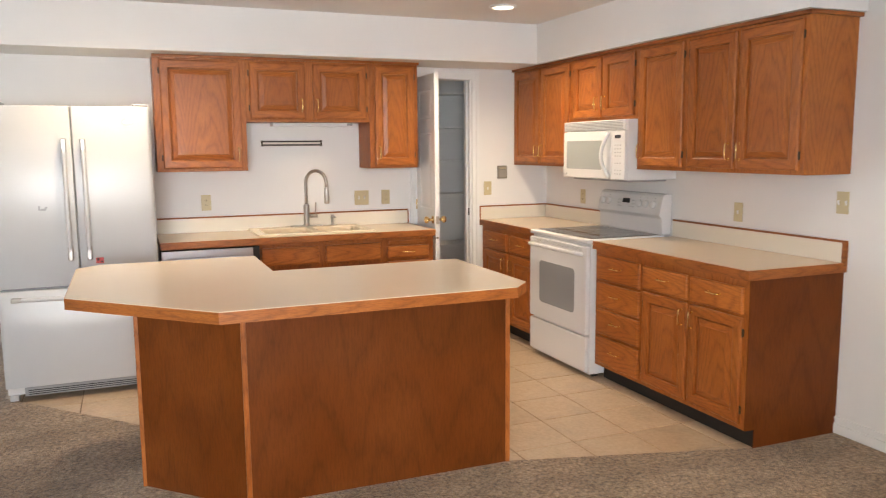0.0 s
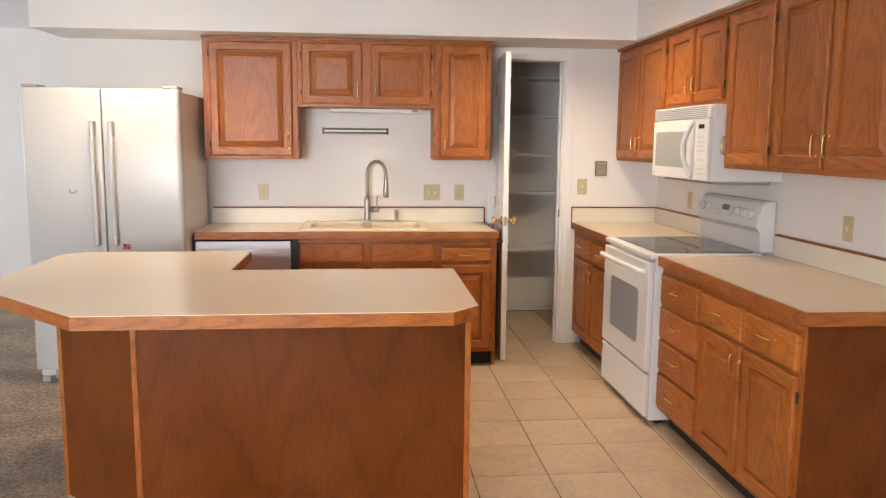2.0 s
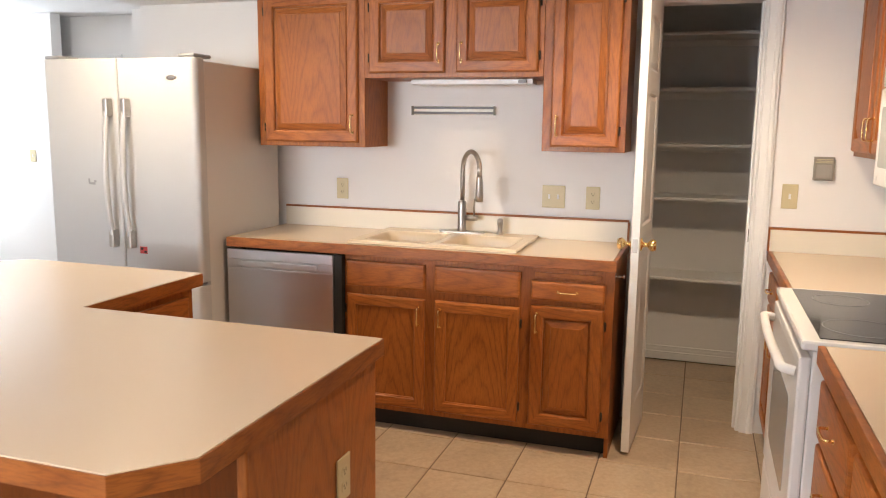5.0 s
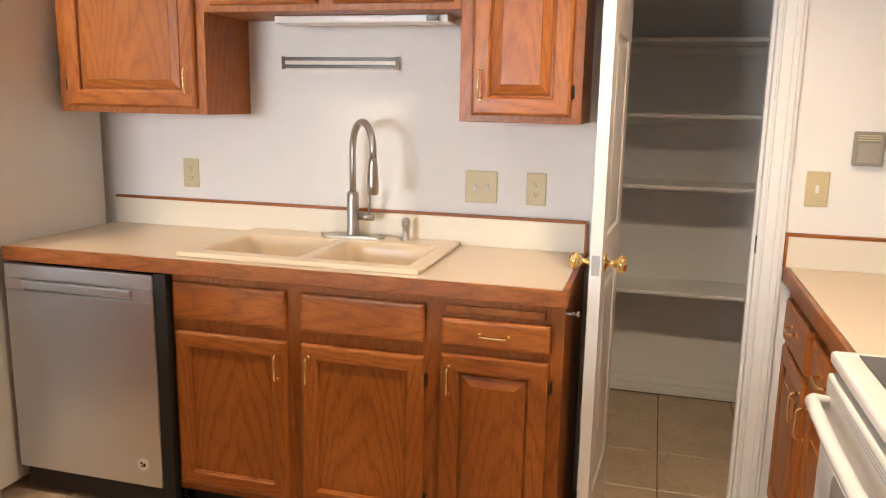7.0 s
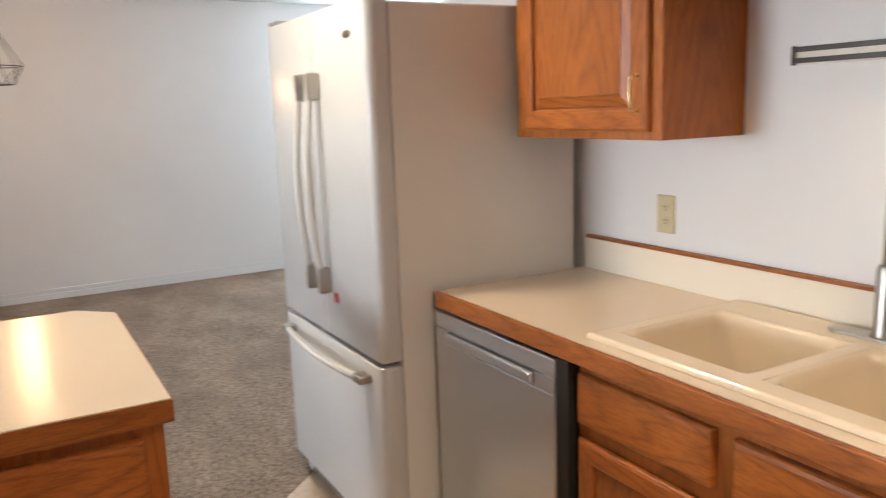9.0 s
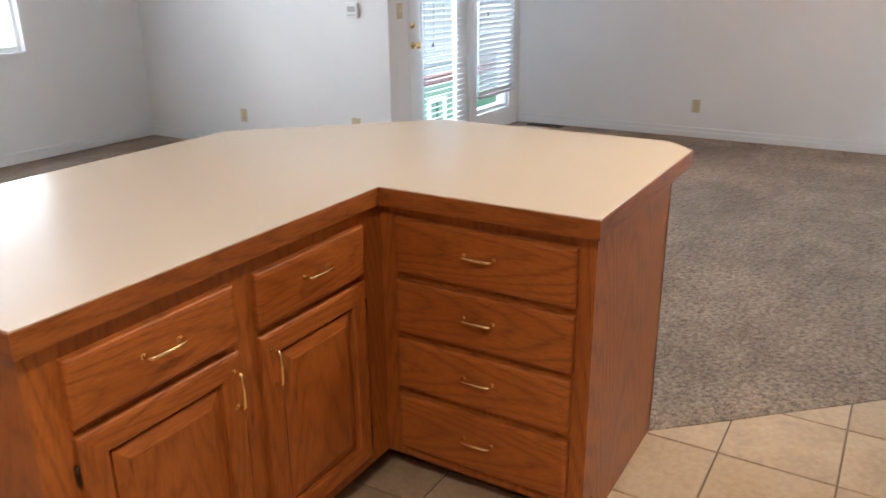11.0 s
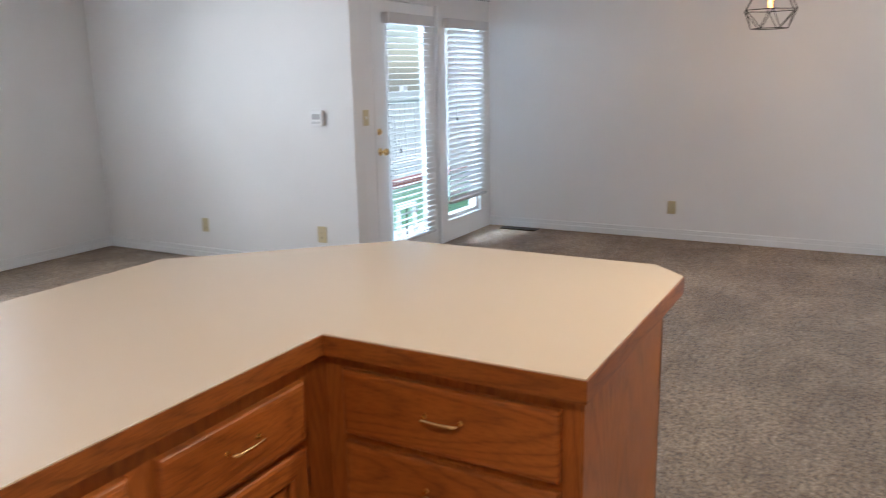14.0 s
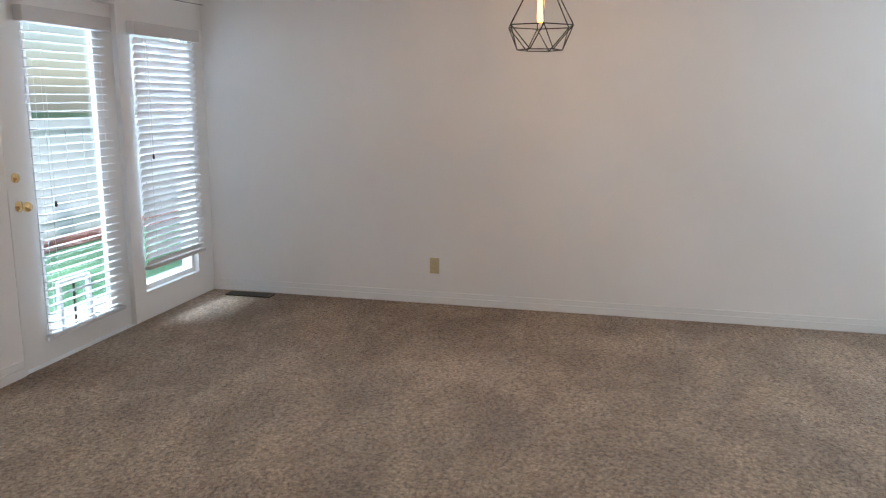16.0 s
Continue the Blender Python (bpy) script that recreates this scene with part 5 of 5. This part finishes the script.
def slat_mesh(w, depth, tilt):
    bm = bmesh.new()
    prof = [(-depth / 2 + depth * k / 4, 0.0025 * (1 - (2 * k / 4 - 1) ** 2)) for k in range(5)]
    pts = prof + [(y, z - 0.0022) for y, z in prof[::-1]]
    rot = Matrix.Rotation(tilt, 2)
    pts = [rot @ Vector(p) for p in pts]
    a = [bm.verts.new((-w / 2, y, z)) for y, z in pts]
    b = [bm.verts.new((w / 2, y, z)) for y, z in pts]
    bm.faces.new(a), bm.faces.new(b[::-1])
    for k in range(len(pts)):
        bm.faces.new((a[k], b[k], b[(k + 1) % len(pts)], a[(k + 1) % len(pts)]))
    bmesh.ops.recalc_face_normals(bm, faces=bm.faces)
    me = bpy.data.meshes.new("slat")
    bm.to_mesh(me)
    bm.free()
    me.materials.append(BLIND)
    return me


def blind(x0, x1, y, z0, z1, tilt, label, valance=True, depth=0.045, step=0.046, facing=1):
    th = base("window_blind", ((x0 + x1) / 2, y, z1), label, "blind", "white slatted blinds")
    me = slat_mesh(x1 - x0, depth, tilt)
    z = z0 + 0.045
    while z < z1 - 0.05:
        s = new("slat", me)
        s.matrix_basis = pose((x0 + x1) / 2, y, z)
        attach(s, th)
        z += step
    box("bottom_rail", (x0, y - 0.024, z0), (x1, y + 0.024, z0 + 0.022), VALANCE if valance else BLIND, th, 0.004)
    box("head_rail", (x0, y - 0.025, z1 - 0.045), (x1, y + 0.025, z1), BLIND, th, 0.003)
    if valance:
        box("valance", (x0 - 0.03, y + 0.027 * facing, z1 - 0.055), (x1 + 0.03, y + 0.037 * facing, z1 + 0.025), VALANCE, th, 0.003)
        box("valance_return", (x0 - 0.03, y - 0.02, z1 - 0.055), (x0 - 0.022, y + 0.0265, z1 + 0.025), VALANCE, th)
        box("valance_return", (x1 + 0.022, y - 0.02, z1 - 0.055), (x1 + 0.03, y + 0.0265, z1 + 0.025), VALANCE, th)
    bm = bmesh.new()
    for fx in (0.12, 0.88):
        x = x0 + (x1 - x0) * fx
        for dy in (-0.023, 0.023):
            add_tube(bm, [(x, y + dy, z0 + 0.022), (x, y + dy, z1 - 0.045)], 0.0011, 4)
    finish("ladder_cord", bm, BLIND, th)
    tube("tilt_cord", [(x1 - 0.10, y + 0.03 * facing, z1 - 0.05), (x1 - 0.10, y + 0.03 * facing, z0 + 0.75)], 0.0014, BLIND, th, 4)
    bm = bmesh.new()
    add_lathe(bm, [(0.004, 0), (0.008, 0.008), (0.006, 0.03), (0.002, 0.034)], Matrix.Translation((x1 - 0.10, y + 0.03 * facing, z0 + 0.725)), 8)
    finish("cord_tassel", bm, BRONZE, th)
    return th


blind(GX0 - 0.045, GX1 + 0.03, YF + 0.040, 0.150, 1.905, 0.10, "white slatted blind lowered over the patio door, slats open")
blind(SX0 - 0.02, SX1 + 0.02, DOOR_Y + 0.032, 0.345, 1.905, 1.12, "white slatted blind lowered over the sidelight, slats tilted")
wire_th = base("curtain_wire", (-3.7, DOOR_Y, 2.12), "thin dark curtain wire stretched above the patio door", "curtain wire")
tube("wire", [(-4.66 + 1.97 * k / 10, DOOR_Y + 0.02, 2.125 - 0.012 * math.sin(math.pi * k / 10)) for k in range(11)], 0.0022, WIRE, wire_th, 5)
for x in (-4.648, -2.69):
    box("bracket", (x - 0.004, DOOR_Y + 0.0005, 2.115), (x + 0.004, DOOR_Y + 0.026, 2.135), WIRE, wire_th)

# ---- living room window ----
win = structure(boxes("window_1_frame", [((WX0, WIN_Y - 0.10, WZ0), (WX0 + 0.04, WIN_Y - 0.05, WZ1)), ((WX1 - 0.04, WIN_Y - 0.10, WZ0), (WX1, WIN_Y - 0.05, WZ1)), ((WX0 + 0.04, WIN_Y - 0.10, WZ0), (WX1 - 0.04, WIN_Y - 0.05, WZ0 + 0.04)),
                                         ((WX0 + 0.04, WIN_Y - 0.10, WZ1 - 0.04), (WX1 - 0.04, WIN_Y - 0.05, WZ1)), ((-0.245, WIN_Y - 0.095, WZ0 + 0.04), (-0.205, WIN_Y - 0.055, WZ1 - 0.04))], TRIM, bev=0.003), "white sliding window frame", "window frame")
structure(box("window_sill", (WX0 - 0.01, WIN_Y - 0.05, WZ0 - 0.018), (WX1 + 0.01, WIN_Y + 0.012, WZ0 - 0.0005), TRIM, bev=0.003), "white window sill", "sill")
wp = structure(box("window_1", (WX0 + 0.04, WIN_Y - 0.078, WZ0 + 0.04), (WX1 - 0.04, WIN_Y - 0.072, WZ1 - 0.04), GLASS), "clear living room window pane", "window")
wp.visible_shadow = False
blind(WX0 + 0.01, WX1 - 0.01, WIN_Y - 0.022, 1.30, 2.095, 0.05, "white slatted blind half raised in the living room window", False, 0.025, 0.030)

# ---- floor registers ----
for x0, y0, x1, y1, along in ((-4.56, 2.06, -4.46, 2.42, "y"), (0.72, -0.50, 1.02, -0.40, "x")):
    th = base("floor_register", ((x0 + x1) / 2, (y0 + y1) / 2, 0.01), "dark brown metal floor register set in the carpet", "floor vent", "floor registers")
    box("plate", (x0, y0, 0.0035), (x1, y1, 0.015), BRONZE, th, 0.001)
    bars = []
    for k in range(12):
        if along == "y":
            bars.append(((x0 + 0.012, y0 + 0.02 + k * 0.027, 0.0153), (x1 - 0.012, y0 + 0.034 + k * 0.027, 0.0165)))
        else:
            bars.append(((x0 + 0.015 + k * 0.023, y0 + 0.012, 0.0153), (x0 + 0.027 + k * 0.023, y1 - 0.012, 0.0165)))
    tagged(boxes("louvre", bars, BLACK, th), kind="stuff")

# ---- hall door ----
HX0, HX1 = -3.30, -2.54
hall_door = base("hall_door", ((HX0 + HX1) / 2, REC_Y, 0), "white six-panel hall door in a white casing, closed", "door")
hall_leaf = panel_leaf("leaf", HX1 - HX0, 2.02, 0.030, [(x, z0, x + 0.265, z1) for x in (0.095, 0.40) for z0, z1 in ((0.20, 0.84), (0.98, 1.58), (1.69, 1.91))], TRIM)
hall_leaf.matrix_basis = pose(HX0, REC_Y - 0.018, 0.012)
attach(hall_leaf, hall_door)
attach(door_knob(1, Matrix.Translation((HX1 - 0.07, REC_Y - 0.0335, 1.0))), hall_door)
boxes("casing", [((HX1 + 0.003, REC_Y - 0.024, 0.0035), (HX1 + 0.075, REC_Y - 0.001, 2.11)), ((HX0 - 0.075, REC_Y - 0.024, 0.0035), (HX0 - 0.003, REC_Y - 0.001, 2.11)),
                 ((HX0 - 0.003, REC_Y - 0.024, 2.036), (HX1 + 0.003, REC_Y - 0.001, 2.11))], TRIM, hall_door, 0.003)
# assumed window out of view, through which the added lamp brightens the hall
structure(boxes("assumed_window_frame", [((DINE_X - 0.10, 7.32, 0.85), (DINE_X - 0.05, 7.36, 2.15)), ((DINE_X - 0.10, 7.90, 0.85), (DINE_X - 0.05, 7.94, 2.15)), ((DINE_X - 0.10, 7.36, 0.85), (DINE_X - 0.05, 7.90, 0.89)), ((DINE_X - 0.10, 7.36, 2.11), (DINE_X - 0.05, 7.90, 2.15))], TRIM), "white frame of an assumed, unseen hall window", "window frame")

# ---- outside ----
structure(box("ground", (-60, -60, -0.22), (60, 60, -0.12), GRASS), "green lawn", "ground")
structure(box("patio", (-7.2, 1.0, -0.119), (STEP_X - T - 0.001, DOOR_Y - T - 0.001, -0.06), CONCRETE), "grey concrete patio", "patio")
FEN = -1.35
fence = base("vinyl_fence", (-8, FEN, -0.12), "white vinyl privacy fence", "fence")
for k in range(38):
    x = -14.0 + 0.30 * k
    box("board", (x, FEN - 0.0255, -0.119), (x + 0.285, FEN - 0.0005, 1.18), FENCE, fence)
boxes("rail", [((-14, FEN, 0.05), (-2.62, FEN + 0.025, 0.17)), ((-14, FEN, 1.08), (-2.62, FEN + 0.025, 1.22))], FENCE, fence, 0.004)
for k in range(7):
    box("post", (-14 + 1.85 * k, FEN - 0.105, -0.119), (-13.88 + 1.85 * k, FEN - 0.026, 1.31), FENCE, fence, 0.006)
post = base("patio_post", (-4.75, 0.1, -0.12), "white square patio cover post", "post")
box("shaft", (-4.81, 0.04, -0.1195), (-4.69, 0.16, 2.75), FENCE, post, 0.006)
edging = base("brick_edging", (-7, FEN + 0.5, -0.12), "low red brick garden edging along the lawn", "edging")
for k in range(34):
    box("brick", (-10.6 + 0.235 * k, FEN + 0.46, -0.119), (-10.38 + 0.235 * k, FEN + 0.57, 0.0), BRICKRED, edging, 0.006)
random.seed(4)
for tx, ty, th_ in ((-7.4, -7.4, 3.4), (-4.9, -8.2, 3.9), (-11.0, -8.0, 3.6)):
    tr = base("garden_tree", (tx, ty, -0.12), "leafy green garden tree behind the fence", "tree", "garden trees")
    limbs = bmesh.new()
    add_tube(limbs, [(tx, ty, -0.119), (tx + 0.05, ty, 1.1), (tx, ty + 0.08, th_ * 0.72)], [0.12, 0.09, 0.04], 8)
    clumps = []
    for k in range(9):
        a, rr_ = random.uniform(0, math.tau), random.uniform(0.5, 1.25)
        e = (tx + rr_ * math.cos(a), ty + rr_ * math.sin(a), th_ * random.uniform(0.55, 1.0))
        add_tube(limbs, [(tx, ty, th_ * 0.45), ((tx + e[0]) / 2, (ty + e[1]) / 2, th_ * 0.45 + (e[2] - th_ * 0.45) * 0.6), e], [0.045, 0.03, 0.012], 6)
        clumps.append(e)
    finish("trunk_and_limbs", limbs, BARK, tr)
    bm = bmesh.new()
    for e in clumps:
        for _ in range(170):
            d = Vector((random.gauss(0, 0.30), random.gauss(0, 0.30), random.gauss(0, 0.24)))
            p = Vector(e) + d
            u = Vector((random.uniform(-1, 1), random.uniform(-1, 1), random.uniform(-1, 1))).normalized()
            w = u.orthogonal().normalized() * 0.045
            u = u * 0.085
            bm.faces.new([bm.verts.new(q) for q in (p - u, p + w, p + u, p - w)])
    tagged(finish("leaves", bm, LEAF, tr), kind="stuff")

# ---- floor tiles ----
PITCH, GAP = 0.3435, 0.006
bm = bmesh.new()
add_box(bm, (-(PITCH - GAP) / 2, -(PITCH - GAP) / 2, -0.008), ((PITCH - GAP) / 2, (PITCH - GAP) / 2, 0.0), 0.002, 1)
tile_mesh = bpy.data.meshes.new("tile")
bm.to_mesh(tile_mesh)
bm.free()
tile_mesh.materials.append(TILE)
floor_ob = bpy.data.objects["floor"]
for i in range(-9, 5):
    for j in range(-5, 9):
        x, y = 2.363 + PITCH * (i + 0.5), 4.592 + PITCH * (j + 0.5)
        in_room = x < WALL_X + 0.1 and y < 7.42 and (y < WALL_Y + 0.1 or x > 2.3) and x > -0.65
        past_left = (x + 0.1) * 0.735 + (y - 5.1) * 0.678 > -0.30
        past_front = y > 3.02 and (y - 3.13) + (x - 3.13) * 0.283 > -0.22
        if in_room and past_left and past_front:
            t_ob = new("tile", tile_mesh)
            t_ob.matrix_basis = pose(x, y, random.uniform(-0.0006, 0.0004), 0, 0, random.choice((0, 90, 180, 270)))
            attach(t_ob, floor_ob)
